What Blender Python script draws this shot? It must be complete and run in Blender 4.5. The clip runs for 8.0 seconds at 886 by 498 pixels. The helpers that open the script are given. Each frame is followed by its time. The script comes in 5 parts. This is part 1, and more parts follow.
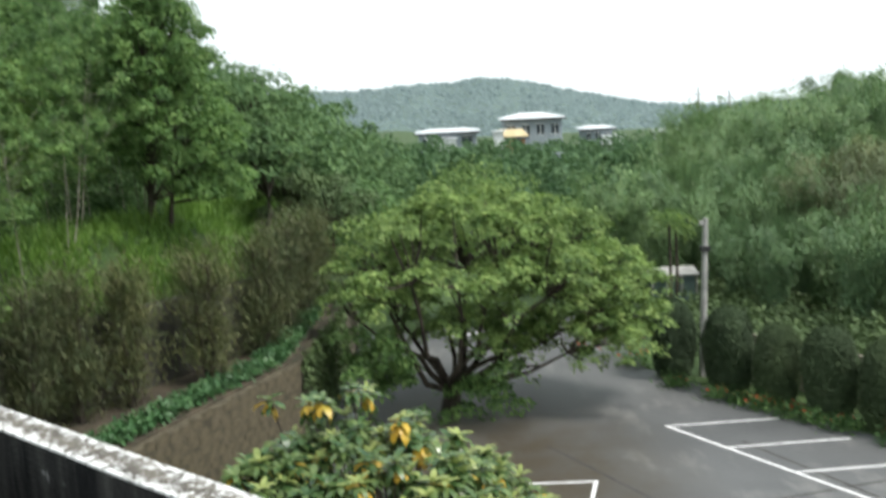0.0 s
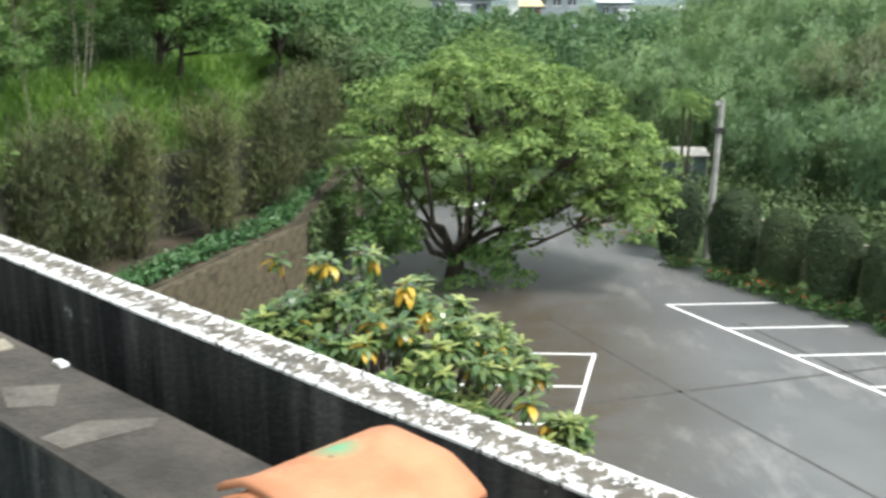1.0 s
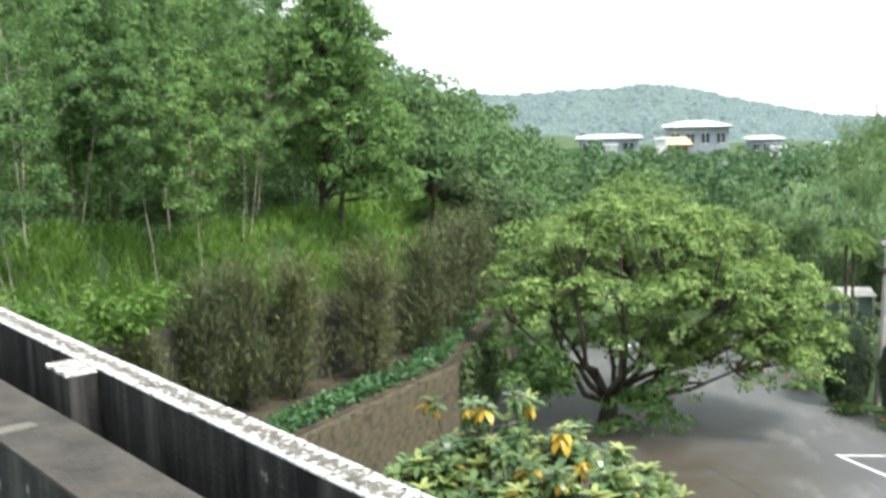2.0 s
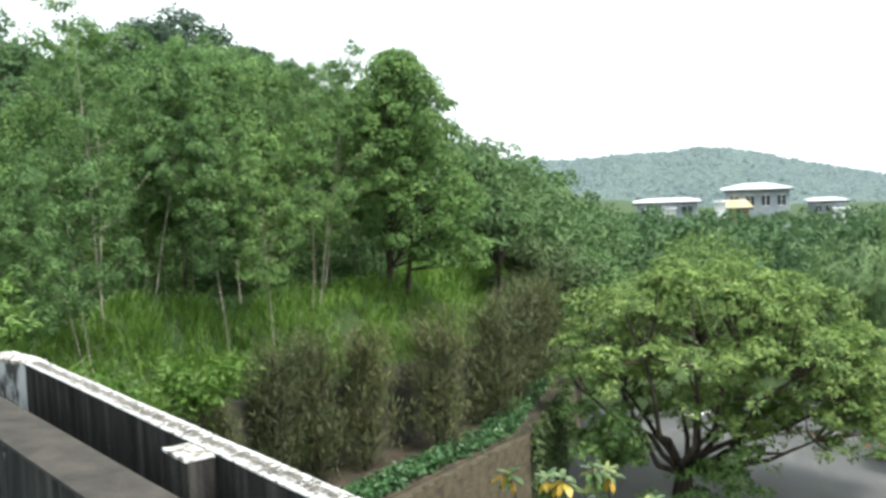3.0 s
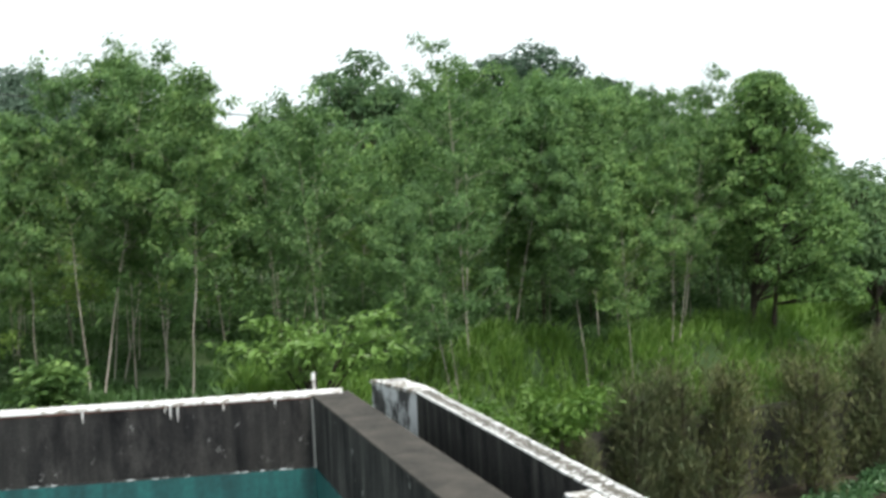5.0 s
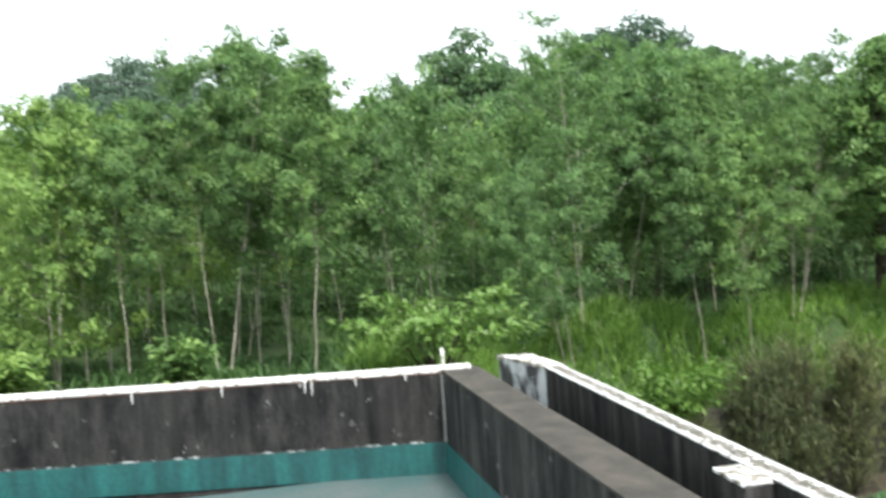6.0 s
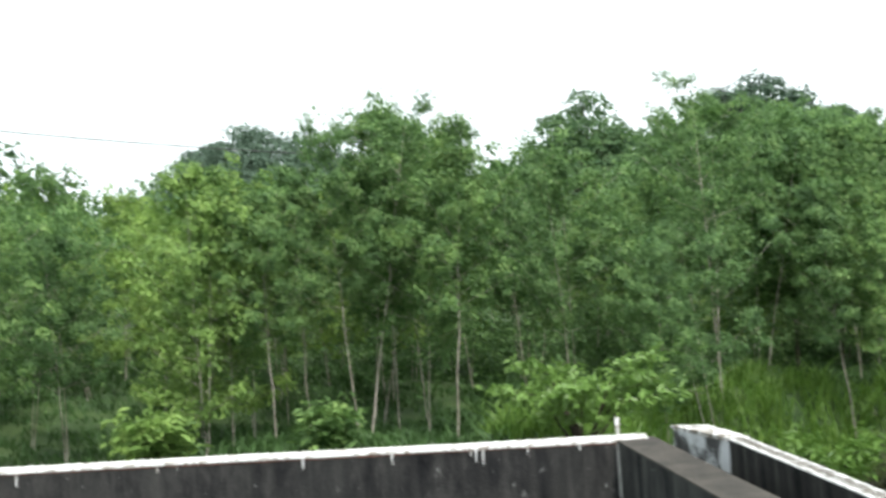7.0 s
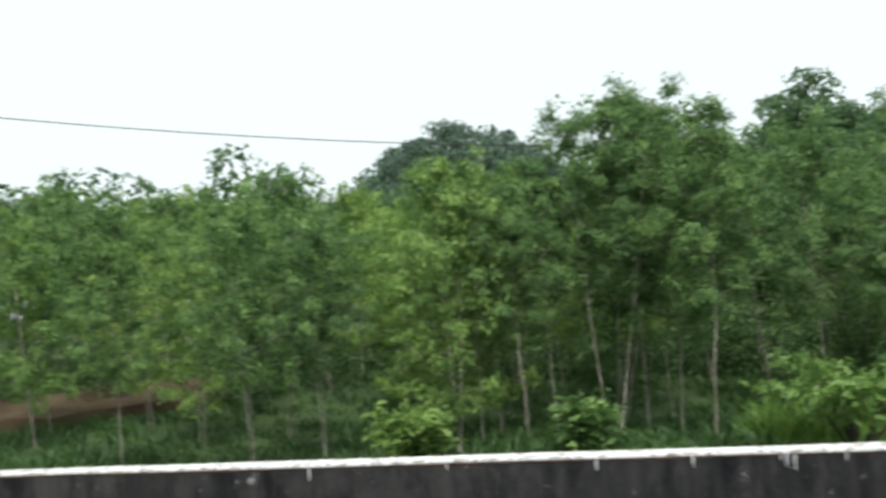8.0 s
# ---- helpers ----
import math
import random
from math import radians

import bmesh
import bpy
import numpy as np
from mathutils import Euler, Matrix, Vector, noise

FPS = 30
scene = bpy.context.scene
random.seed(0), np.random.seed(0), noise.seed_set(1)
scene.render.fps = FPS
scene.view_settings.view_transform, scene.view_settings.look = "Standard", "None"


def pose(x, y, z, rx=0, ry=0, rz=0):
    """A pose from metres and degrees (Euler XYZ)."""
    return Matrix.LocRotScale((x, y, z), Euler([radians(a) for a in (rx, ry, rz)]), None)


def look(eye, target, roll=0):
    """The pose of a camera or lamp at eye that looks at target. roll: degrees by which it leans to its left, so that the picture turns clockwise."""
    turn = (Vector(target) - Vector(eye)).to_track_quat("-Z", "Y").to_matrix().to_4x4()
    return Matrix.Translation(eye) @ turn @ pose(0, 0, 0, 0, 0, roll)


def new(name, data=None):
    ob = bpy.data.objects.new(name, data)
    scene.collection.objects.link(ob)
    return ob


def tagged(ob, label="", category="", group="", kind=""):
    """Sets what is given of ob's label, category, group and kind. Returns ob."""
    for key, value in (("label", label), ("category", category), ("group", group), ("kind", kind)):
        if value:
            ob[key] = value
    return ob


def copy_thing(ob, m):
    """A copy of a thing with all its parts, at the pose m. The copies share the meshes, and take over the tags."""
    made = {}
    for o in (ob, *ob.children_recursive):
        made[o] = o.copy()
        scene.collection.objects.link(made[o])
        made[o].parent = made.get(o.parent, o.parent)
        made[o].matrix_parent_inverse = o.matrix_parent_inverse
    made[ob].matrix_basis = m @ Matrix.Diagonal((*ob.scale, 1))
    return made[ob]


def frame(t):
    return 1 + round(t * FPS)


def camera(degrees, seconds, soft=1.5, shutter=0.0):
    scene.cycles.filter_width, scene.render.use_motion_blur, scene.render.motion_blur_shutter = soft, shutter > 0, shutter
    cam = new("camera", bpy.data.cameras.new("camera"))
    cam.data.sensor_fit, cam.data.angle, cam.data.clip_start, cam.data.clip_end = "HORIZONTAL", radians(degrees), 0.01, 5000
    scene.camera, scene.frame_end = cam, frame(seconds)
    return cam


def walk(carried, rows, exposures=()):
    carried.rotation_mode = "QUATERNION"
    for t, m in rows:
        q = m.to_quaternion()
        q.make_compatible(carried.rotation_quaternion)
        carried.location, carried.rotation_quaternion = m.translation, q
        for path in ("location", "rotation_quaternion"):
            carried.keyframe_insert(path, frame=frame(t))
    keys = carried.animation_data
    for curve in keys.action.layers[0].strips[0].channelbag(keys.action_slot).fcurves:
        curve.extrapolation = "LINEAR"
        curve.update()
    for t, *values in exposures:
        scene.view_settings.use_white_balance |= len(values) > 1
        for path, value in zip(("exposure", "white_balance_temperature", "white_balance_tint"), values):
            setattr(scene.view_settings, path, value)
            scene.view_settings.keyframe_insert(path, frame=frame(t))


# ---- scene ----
cam = camera(47.1, 8.0, soft=3.0, shutter=0.4)
PATH = [
    (0, (0.113, -0.117, 10.555), (0.088, 1.861, 10.261), -2.9),
    (0.5, (0.057, -0.038, 10.484), (0.105, 1.906, 10.015), -1.6),
    (1, (-0.036, 0.023, 10.455), (-0.074, 1.948, 9.912), -0.0),
    (1.5, (-0.153, 0.015, 10.529), (-0.398, 1.956, 10.117), -1.7),
    (2, (-0.228, 0.005, 10.608), (-0.552, 1.959, 10.332), -1.5),
    (2.2, (-0.297, -0.032, 10.632), (-0.643, 1.924, 10.397), -1.6),
    (3.5, (-0.745, 0.086, 10.749), (-1.251, 2.018, 10.645), -2.8),
    (4, (-0.77, 0.051, 10.807), (-1.421, 1.941, 10.762), -2.9),
    (4.5, (-0.937, 0.191, 10.795), (-1.837, 1.977, 10.8), -2.6),
    (4.7, (-1.017, 0.241, 10.779), (-1.995, 1.985, 10.768), -2.9),
    (5.8, (-1.199, 0.105, 10.727), (-2.364, 1.726, 10.592), -3.2),
    (6, (-1.265, 0.078, 10.755), (-2.484, 1.661, 10.665), -3.9),
    (6.5, (-1.462, -0.117, 10.78), (-2.754, 1.41, 10.733), -2.5),
    (7, (-1.858, -0.222, 10.818), (-3.23, 1.232, 10.866), -4.0),
    (7.5, (-2.243, -0.412, 10.836), (-3.724, 0.93, 10.894), -3.9),
    (8, (-2.764, -0.639, 10.9), (-4.388, 0.527, 10.961), -4.8),
]
walk(cam, [(t, look(eye, target, roll)) for t, eye, target, roll in PATH], [(0.0, 0.57), (0.5, 0.95), (1.0, 1.0), (1.5, 1.15), (2.0, 1.2), (3.5, 0.74), (4.0, 0.5), (4.5, 0.35), (6.0, 1.15), (6.5, 1.0), (7.0, 0.85), (7.5, 0.5), (8.0, 0.35)])

# ---- world and sun: bright hazy overcast, the sun ahead of the first view ----
world = bpy.data.worlds.new("sky")
scene.world = world
world.use_nodes = True
wn, wl = world.node_tree.nodes, world.node_tree.links
sky = wn.new("ShaderNodeTexSky")
sky.sky_type = "NISHITA"
sky.sun_disc = False
sky.sun_elevation, sky.sun_rotation = radians(57), radians(117)
sky.air_density, sky.dust_density, sky.ozone_density = 1.0, 1.5, 1.0
pale = wn.new("ShaderNodeHueSaturation")
pale.inputs["Saturation"].default_value = 0.3
wl.new(sky.outputs[0], pale.inputs["Color"])
cloud = wn.new("ShaderNodeMix")
cloud.data_type, cloud.blend_type = "RGBA", "LIGHTEN"
cloud.inputs[0].default_value = 1.0
cloud.inputs[7].default_value = (5.1, 5.7, 5.82, 1)
wl.new(pale.outputs[0], cloud.inputs[6])
wl.new(cloud.outputs[2], wn["Background"].inputs[0])
wn["Background"].inputs[1].default_value = 0.15

sun = new("sun", bpy.data.lights.new("sun", "SUN"))
sun.data.energy, sun.data.angle, sun.data.color = 2.4, radians(12), (1.0, 0.97, 0.91)
sun.matrix_world = look((0, 0, 60), (-0.48 * 60, 0.25 * 60, 60 - 0.84 * 60))


# ---- materials ----
def nodes_of(name):
    m = bpy.data.materials.new(name)
    m.use_nodes = True
    return m, m.node_tree.nodes, m.node_tree.links, m.node_tree.nodes["Principled BSDF"]


def noise_tex(n, l, scale, detail=6.0, rough=0.6, stretch=(1, 1, 1), source="Object"):
    tc, mp, tx = n.new("ShaderNodeTexCoord"), n.new("ShaderNodeMapping"), n.new("ShaderNodeTexNoise")
    mp.inputs["Scale"].default_value = stretch
    tx.inputs["Scale"].default_value, tx.inputs["Detail"].default_value, tx.inputs["Roughness"].default_value = scale, detail, rough
    l.new(tc.outputs[source], mp.inputs[0])
    l.new(mp.outputs[0], tx.inputs["Vector"])
    return tx.outputs["Fac"]


def ramp(n, l, fac, stops):
    r = n.new("ShaderNodeValToRGB")
    e = r.color_ramp.elements
    while len(e) < len(stops):
        e.new(0.5)
    for el, (p, c) in zip(e, stops):
        el.position, el.color = p, (*c, 1)
    l.new(fac, r.inputs[0])
    return r.outputs[0]


def mix(n, l, fac, a, b, mode="MIX"):
    m = n.new("ShaderNodeMix")
    m.data_type, m.blend_type = "RGBA", mode
    for sock, v in ((m.inputs[0], fac), (m.inputs[6], a), (m.inputs[7], b)):
        if isinstance(v, (int, float)):
            sock.default_value = v
        elif isinstance(v, tuple):
            sock.default_value = (*v, 1)
        else:
            l.new(v, sock)
    return m.outputs[2]


def bump(n, l, p, fac, strength, distance=0.02):
    b = n.new("ShaderNodeBump")
    b.inputs["Strength"].default_value, b.inputs["Distance"].default_value = strength, distance
    l.new(fac, b.inputs["Height"])
    l.new(b.outputs[0], p.inputs["Normal"])


def surface(name, dark, light, scale, rough=0.85, grain=40.0, bumpy=0.4, stretch=(1, 1, 1), lo=0.35, hi=0.65, metal=0.0, each=0.0):
    """A weathered surface: stains at a large scale, grain at a fine one."""
    m, n, l, p = nodes_of(name)
    big = noise_tex(n, l, scale, stretch=stretch)
    fine = noise_tex(n, l, grain, 3)
    col = ramp(n, l, big, [(lo, dark), (hi, light)])
    col = mix(n, l, 0.35, col, ramp(n, l, fine, [(0.3, (0.35,) * 3), (0.7, (0.9,) * 3)]), "OVERLAY")
    if each:
        oi = n.new("ShaderNodeObjectInfo")
        col = mix(n, l, each, col, ramp(n, l, oi.outputs["Random"], [(0, (0.25,) * 3), (1, (0.75,) * 3)]), "OVERLAY")
    l.new(col, p.inputs["Base Color"])
    p.inputs["Roughness"].default_value, p.inputs["Metallic"].default_value = rough, metal
    bump(n, l, p, fine, bumpy)
    return m


def peeling(name, under_dark, under_light, paint, scale, lo, hi, stretch=(1, 1, 1), middle=None):
    """Paint that flakes off weathered concrete."""
    m, n, l, p = nodes_of(name)
    big = noise_tex(n, l, scale, 8, 0.7, stretch)
    low = ramp(n, l, noise_tex(n, l, 9, 6), [(0.35, under_dark), (0.65, under_light)])
    if middle is not None:
        tc, sep = n.new("ShaderNodeTexCoord"), n.new("ShaderNodeSeparateXYZ")
        l.new(tc.outputs["Object"], sep.inputs[0])
        off, dist, gain, total = (n.new("ShaderNodeMath") for _ in range(4))
        off.operation, dist.operation, gain.operation, total.operation = "SUBTRACT", "ABSOLUTE", "MULTIPLY_ADD", "ADD"
        l.new(sep.outputs[1], off.inputs[0])
        off.inputs[1].default_value = middle
        l.new(off.outputs[0], dist.inputs[0])
        l.new(dist.outputs[0], gain.inputs[0])
        gain.inputs[1].default_value, gain.inputs[2].default_value = 1.7, -0.085
        l.new(gain.outputs[0], total.inputs[0])
        l.new(big, total.inputs[1])
        big = total.outputs[0]
    mask = ramp(n, l, big, [(lo, (0, 0, 0)), (hi, (1, 1, 1))])
    l.new(mix(n, l, mask, low, paint), p.inputs["Base Color"])
    p.inputs["Roughness"].default_value = 0.8
    bump(n, l, p, mask, 0.5, 0.004)
    return m


def foliage(name, colours, gloss=0.65, through_light=0.4):
    """Leaves: each leaf its own shade, each plant a slightly different one."""
    m, n, l, p = nodes_of(name)
    geo, oi = n.new("ShaderNodeNewGeometry"), n.new("ShaderNodeObjectInfo")
    step = 1.0 / (len(colours) - 1)
    clump = ramp(n, l, noise_tex(n, l, 2.6, 3, 0.5), [(0.36, (0, 0, 0)), (0.64, (1, 1, 1))])
    shade = mix(n, l, 0.6, mix(n, l, 1.0, (0, 0, 0), geo.outputs["Random Per Island"]), clump)
    col = ramp(n, l, shade, [(i * step, (c[0], c[1], c[2] * 1.05)) for i, c in enumerate(colours)])
    patch = noise_tex(n, l, 0.7, 3)
    col = mix(n, l, 0.45, col, ramp(n, l, patch, [(0.3, (0.28, 0.3, 0.28)), (0.7, (0.72, 0.72, 0.6))]), "OVERLAY")
    col = mix(n, l, 0.45, col, ramp(n, l, oi.outputs["Random"], [(0, (0.3, 0.36, 0.34)), (1, (0.7, 0.66, 0.5))]), "OVERLAY")
    l.new(col, p.inputs["Base Color"])
    p.inputs["Roughness"].default_value = gloss
    tr, mx = n.new("ShaderNodeBsdfTranslucent"), n.new("ShaderNodeMixShader")
    mx.inputs[0].default_value = through_light
    l.new(col, tr.inputs[0])
    l.new(p.outputs[0], mx.inputs[1])
    l.new(tr.outputs[0], mx.inputs[2])
    l.new(mx.outputs[0], n["Material Output"].inputs[0])
    return m


def streaked(name="stained_concrete", run=1.0, patchy=0.05, chips=0.635):
    """Black mould over grey render, with pale runs down the face."""
    m, n, l, p = nodes_of(name)
    col = ramp(n, l, noise_tex(n, l, 1.6, 8, 0.7), [(0.33, (0.005, 0.005, 0.006)), (0.68, (0.017, 0.017, 0.0175))])
    blotch = ramp(n, l, noise_tex(n, l, 2.4, 8, 0.72, (1, 1, 0.45)), [(0.45, (0, 0, 0)), (0.66, (1, 1, 1))])
    runs = ramp(n, l, noise_tex(n, l, 2.6, 6, 0.62, (1.7, 1.7, 0.13)), [(0.47, (0, 0, 0)), (0.66, (1, 1, 1))])
    wide = ramp(n, l, noise_tex(n, l, 1.3, 4, 0.55, (1.2, 1.2, 0.18)), [(0.46, (0, 0, 0)), (0.7, (1, 1, 1))])
    where = ramp(n, l, noise_tex(n, l, 1.1, 4, 0.6), [(0.34, (0.4, 0.4, 0.4)), (0.58, (1, 1, 1))])
    flakes = ramp(n, l, noise_tex(n, l, 6.0, 8, 0.72, (1, 1, 0.7)), [(chips, (0, 0, 0)), (chips + 0.065, (1, 1, 1))])
    col = mix(n, l, mix(n, l, 0.75, (0, 0, 0), blotch), col, (patchy, patchy * 0.97, patchy * 0.92))
    col = mix(n, l, mix(n, l, 0.6, (0, 0, 0), wide), col, (0.048, 0.048, 0.045))
    col = mix(n, l, mix(n, l, run, (0, 0, 0), mix(n, l, 1.0, runs, where, "MULTIPLY")), col, (0.09, 0.088, 0.081))
    col = mix(n, l, mix(n, l, 1.0, flakes, where, "MULTIPLY"), col, (0.38, 0.38, 0.37))
    fine = noise_tex(n, l, 40, 4)
    col = mix(n, l, 0.4, col, ramp(n, l, fine, [(0.3, (0.35,) * 3), (0.7, (0.75,) * 3)]), "OVERLAY")
    l.new(col, p.inputs["Base Color"])
    p.inputs["Roughness"].default_value = 0.9
    bump(n, l, p, fine, 0.5)
    p.inputs["Specular IOR Level"].default_value = 0.15
    return m


M_CONC = streaked()
M_BACKC = streaked("blotched_concrete", 0.35, 0.06, 0.61)
M_TOP = surface("weathered_concrete_top", (0.02, 0.0175, 0.014), (0.056, 0.048, 0.039), 3.5, 0.9, 45, 0.5)
M_PATCH = surface("pale_mortar", (0.15, 0.135, 0.105), (0.24, 0.215, 0.165), 5, 0.9)
M_SMEAR = surface("thin_grey_mortar", (0.055, 0.05, 0.042), (0.115, 0.105, 0.088), 5, 0.9)
M_CAP = peeling("flaking_white_coping", (0.045, 0.04, 0.033), (0.14, 0.124, 0.1), (0.7, 0.7, 0.69), 26, 0.485, 0.55, (1.5, 0.9, 1), 0.085)
M_CAP2 = peeling("flaking_white_cap", (0.08, 0.068, 0.05), (0.25, 0.22, 0.18), (0.75, 0.75, 0.74), 14, 0.47, 0.56)
M_WHITE = peeling("white_painted_edge", (0.16, 0.13, 0.1), (0.4, 0.37, 0.33), (0.74, 0.74, 0.73), 15, 0.43, 0.51)
M_PEEL = peeling("patchy_whitewash", (0.02, 0.02, 0.022), (0.09, 0.09, 0.09), (0.6, 0.62, 0.64), 3.2, 0.42, 0.49, (1, 1, 0.5))
M_EDGE = peeling("broken_white_edge", (0.012, 0.012, 0.012), (0.035, 0.034, 0.032), (0.42, 0.45, 0.45), 7, 0.53, 0.58)
M_RUST = surface("brown_stained_edge", (0.03, 0.016, 0.011), (0.11, 0.055, 0.04), 6, 0.9)
M_GREEN = surface("green_waterproof_paint", (0.006, 0.045, 0.047), (0.013, 0.105, 0.1), 2.2, 0.5, 20, 0.2, (2, 2, 0.35))
M_FLOOR = surface("worn_green_roof_floor", (0.03, 0.085, 0.085), (0.085, 0.105, 0.105), 0.9, 0.65, 25, 0.15)
M_TILE = surface("terracotta", (0.38, 0.14, 0.06), (0.5, 0.2, 0.095), 6, 0.7, 60, 0.2)
def smeared_tile():
    """Terracotta with a smear of green roof paint and a dark chip."""
    m, n, l, p = nodes_of("smeared_terracotta")
    col = ramp(n, l, noise_tex(n, l, 6, 5), [(0.35, (0.38, 0.15, 0.07)), (0.65, (0.5, 0.215, 0.11))])
    for at, size, paint, power in (((-0.1, 0.04, 0.06), 0.075, (0.12, 0.3, 0.16), 1.2), ((-0.07, 0.0, 0.06), 0.016, (0.03, 0.02, 0.015), 3.0)):
        tc, mp, ball = n.new("ShaderNodeTexCoord"), n.new("ShaderNodeMapping"), n.new("ShaderNodeTexGradient")
        ball.gradient_type = "SPHERICAL"
        mp.inputs["Location"].default_value = tuple(-c / size for c in at)
        mp.inputs["Scale"].default_value = (1 / size,) * 3
        l.new(tc.outputs["Object"], mp.inputs[0])
        l.new(mp.outputs[0], ball.inputs[0])
        col = mix(n, l, mix(n, l, 1.0, ball.outputs[0], (power,) * 3, "MULTIPLY"), col, paint)
    l.new(col, p.inputs["Base Color"])
    p.inputs["Roughness"].default_value = 0.7
    bump(n, l, p, noise_tex(n, l, 60, 4), 0.2)
    return m


M_TILEG = smeared_tile()
M_SOIL = surface("dry_soil", (0.035, 0.03, 0.019), (0.085, 0.068, 0.045), 1.5, 0.95, 25, 0.8)
def asphalt():
    """Old asphalt: pale scuffs, a broad brown patch in front of the tree, fine grit."""
    m, n, l, p = nodes_of("old_asphalt")
    col = ramp(n, l, noise_tex(n, l, 0.16, 5, 0.55), [(0.3, (0.062, 0.064, 0.067)), (0.7, (0.122, 0.124, 0.125))])
    scuff = ramp(n, l, noise_tex(n, l, 0.5, 8, 0.7, (1, 0.45, 1)), [(0.54, (0, 0, 0)), (0.78, (1, 1, 1))])
    col = mix(n, l, mix(n, l, 0.75, (0, 0, 0), scuff), col, (0.27, 0.265, 0.25))
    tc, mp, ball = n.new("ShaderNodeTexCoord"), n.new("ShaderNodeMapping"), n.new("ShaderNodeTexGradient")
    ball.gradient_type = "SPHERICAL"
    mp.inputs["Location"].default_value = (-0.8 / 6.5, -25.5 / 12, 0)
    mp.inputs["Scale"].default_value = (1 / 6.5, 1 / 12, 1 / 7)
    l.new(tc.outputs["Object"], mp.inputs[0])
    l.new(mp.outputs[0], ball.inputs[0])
    brown_patch = mix(n, l, 1.0, ball.outputs[0], ramp(n, l, noise_tex(n, l, 0.9, 6, 0.6), [(0.3, (0.8,) * 3), (0.7, (2.0,) * 3)]), "MULTIPLY")
    col = mix(n, l, brown_patch, col, (0.056, 0.045, 0.031))
    fine = noise_tex(n, l, 22, 4)
    col = mix(n, l, 0.35, col, ramp(n, l, fine, [(0.3, (0.35,) * 3), (0.7, (0.75,) * 3)]), "OVERLAY")
    l.new(col, p.inputs["Base Color"])
    p.inputs["Roughness"].default_value = 0.6
    bump(n, l, p, fine, 0.3)
    return m


M_ORANGE = surface("orange_subsoil", (0.055, 0.037, 0.02), (0.1, 0.07, 0.038), 1.2, 0.95, 18, 0.8)
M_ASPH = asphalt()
M_TAR = surface("tar_joint", (0.03, 0.03, 0.03), (0.07, 0.065, 0.06), 4, 0.7)
M_LINE = peeling("road_paint", (0.2, 0.2, 0.2), (0.35, 0.35, 0.35), (0.8, 0.8, 0.8), 5, 0.28, 0.38)
M_STONE = surface("mossy_stone", (0.042, 0.036, 0.021), (0.105, 0.088, 0.053), 2.2, 0.95, 14, 0.5, (1, 1, 0.4), each=0.08)
M_MORTAR = surface("wet_mortar", (0.042, 0.036, 0.022), (0.1, 0.084, 0.053), 3, 0.95)
# far wall stretch: moss, with the shade there painted in as darkness
M_SHADEDMOSS = surface("shade_darkened_moss", (0.018, 0.02, 0.01), (0.06, 0.05, 0.03), 2.5, 0.95, 16, 0.8)
M_BLOCK = surface("grey_block_wall", (0.034, 0.032, 0.026), (0.075, 0.07, 0.058), 0.8, 0.95, 20, 0.6, (1, 1, 0.5))
M_BARK = surface("dark_bark", (0.02, 0.016, 0.012), (0.075, 0.06, 0.045), 5, 0.95, 30, 0.8, (1, 1, 0.25))
M_PALEBARK = surface("pale_bark", (0.18, 0.16, 0.13), (0.46, 0.42, 0.36), 4, 0.9, 30, 0.6, (1, 1, 0.4))
M_STALK = surface("dry_stalk", (0.09, 0.06, 0.035), (0.2, 0.14, 0.085), 6, 0.9)
M_POLE = surface("concrete_pole", (0.2, 0.2, 0.19), (0.36, 0.35, 0.33), 2, 0.85)
M_DARKMETAL = surface("dark_metal", (0.02, 0.02, 0.02), (0.06, 0.06, 0.06), 5, 0.5, metal=0.5)
M_ROOFW = surface("pale_metal_roof", (0.5, 0.53, 0.56), (0.66, 0.69, 0.72), 0.5, 0.45)
M_HOUSEG = surface("grey_house_wall", (0.2, 0.24, 0.27), (0.3, 0.34, 0.37), 0.4, 0.9)
M_HOUSEW = surface("white_house_wall", (0.6, 0.62, 0.63), (0.78, 0.79, 0.8), 0.4, 0.9)
M_HOUSEY = surface("yellow_awning", (0.42, 0.34, 0.19), (0.52, 0.43, 0.27), 0.5, 0.8)
M_HOUSEO = surface("brown_house_wall", (0.3, 0.16, 0.08), (0.4, 0.22, 0.12), 0.5, 0.8)
# window panes, and the dark strip that imitates eave shadow
M_GLASSSHADE = surface("dark_glass_and_eave_shadow", (0.03, 0.04, 0.05), (0.06, 0.07, 0.08), 1, 0.1)
M_SHED = surface("green_shed_wall", (0.07, 0.11, 0.1), (0.12, 0.17, 0.16), 1, 0.8)
M_RED = foliage("red_petals", [(0.35, 0.05, 0.03), (0.6, 0.12, 0.05), (0.4, 0.03, 0.04)])

L_PLANT = foliage("plantation_leaves", [(0.048, 0.108, 0.036), (0.085, 0.168, 0.056), (0.155, 0.27, 0.09), (0.26, 0.39, 0.15)])
L_TALL = foliage("tall_tree_leaves", [(0.06, 0.13, 0.04), (0.1, 0.195, 0.058), (0.165, 0.28, 0.088), (0.25, 0.385, 0.13)])
L_YELL = foliage("yellowish_leaves", [(0.092, 0.172, 0.045), (0.155, 0.262, 0.065), (0.24, 0.37, 0.1), (0.33, 0.45, 0.14)])
L_MAIN = foliage("main_tree_leaves", [(0.07, 0.135, 0.042), (0.12, 0.2, 0.06), (0.21, 0.312, 0.1), (0.36, 0.455, 0.18)])
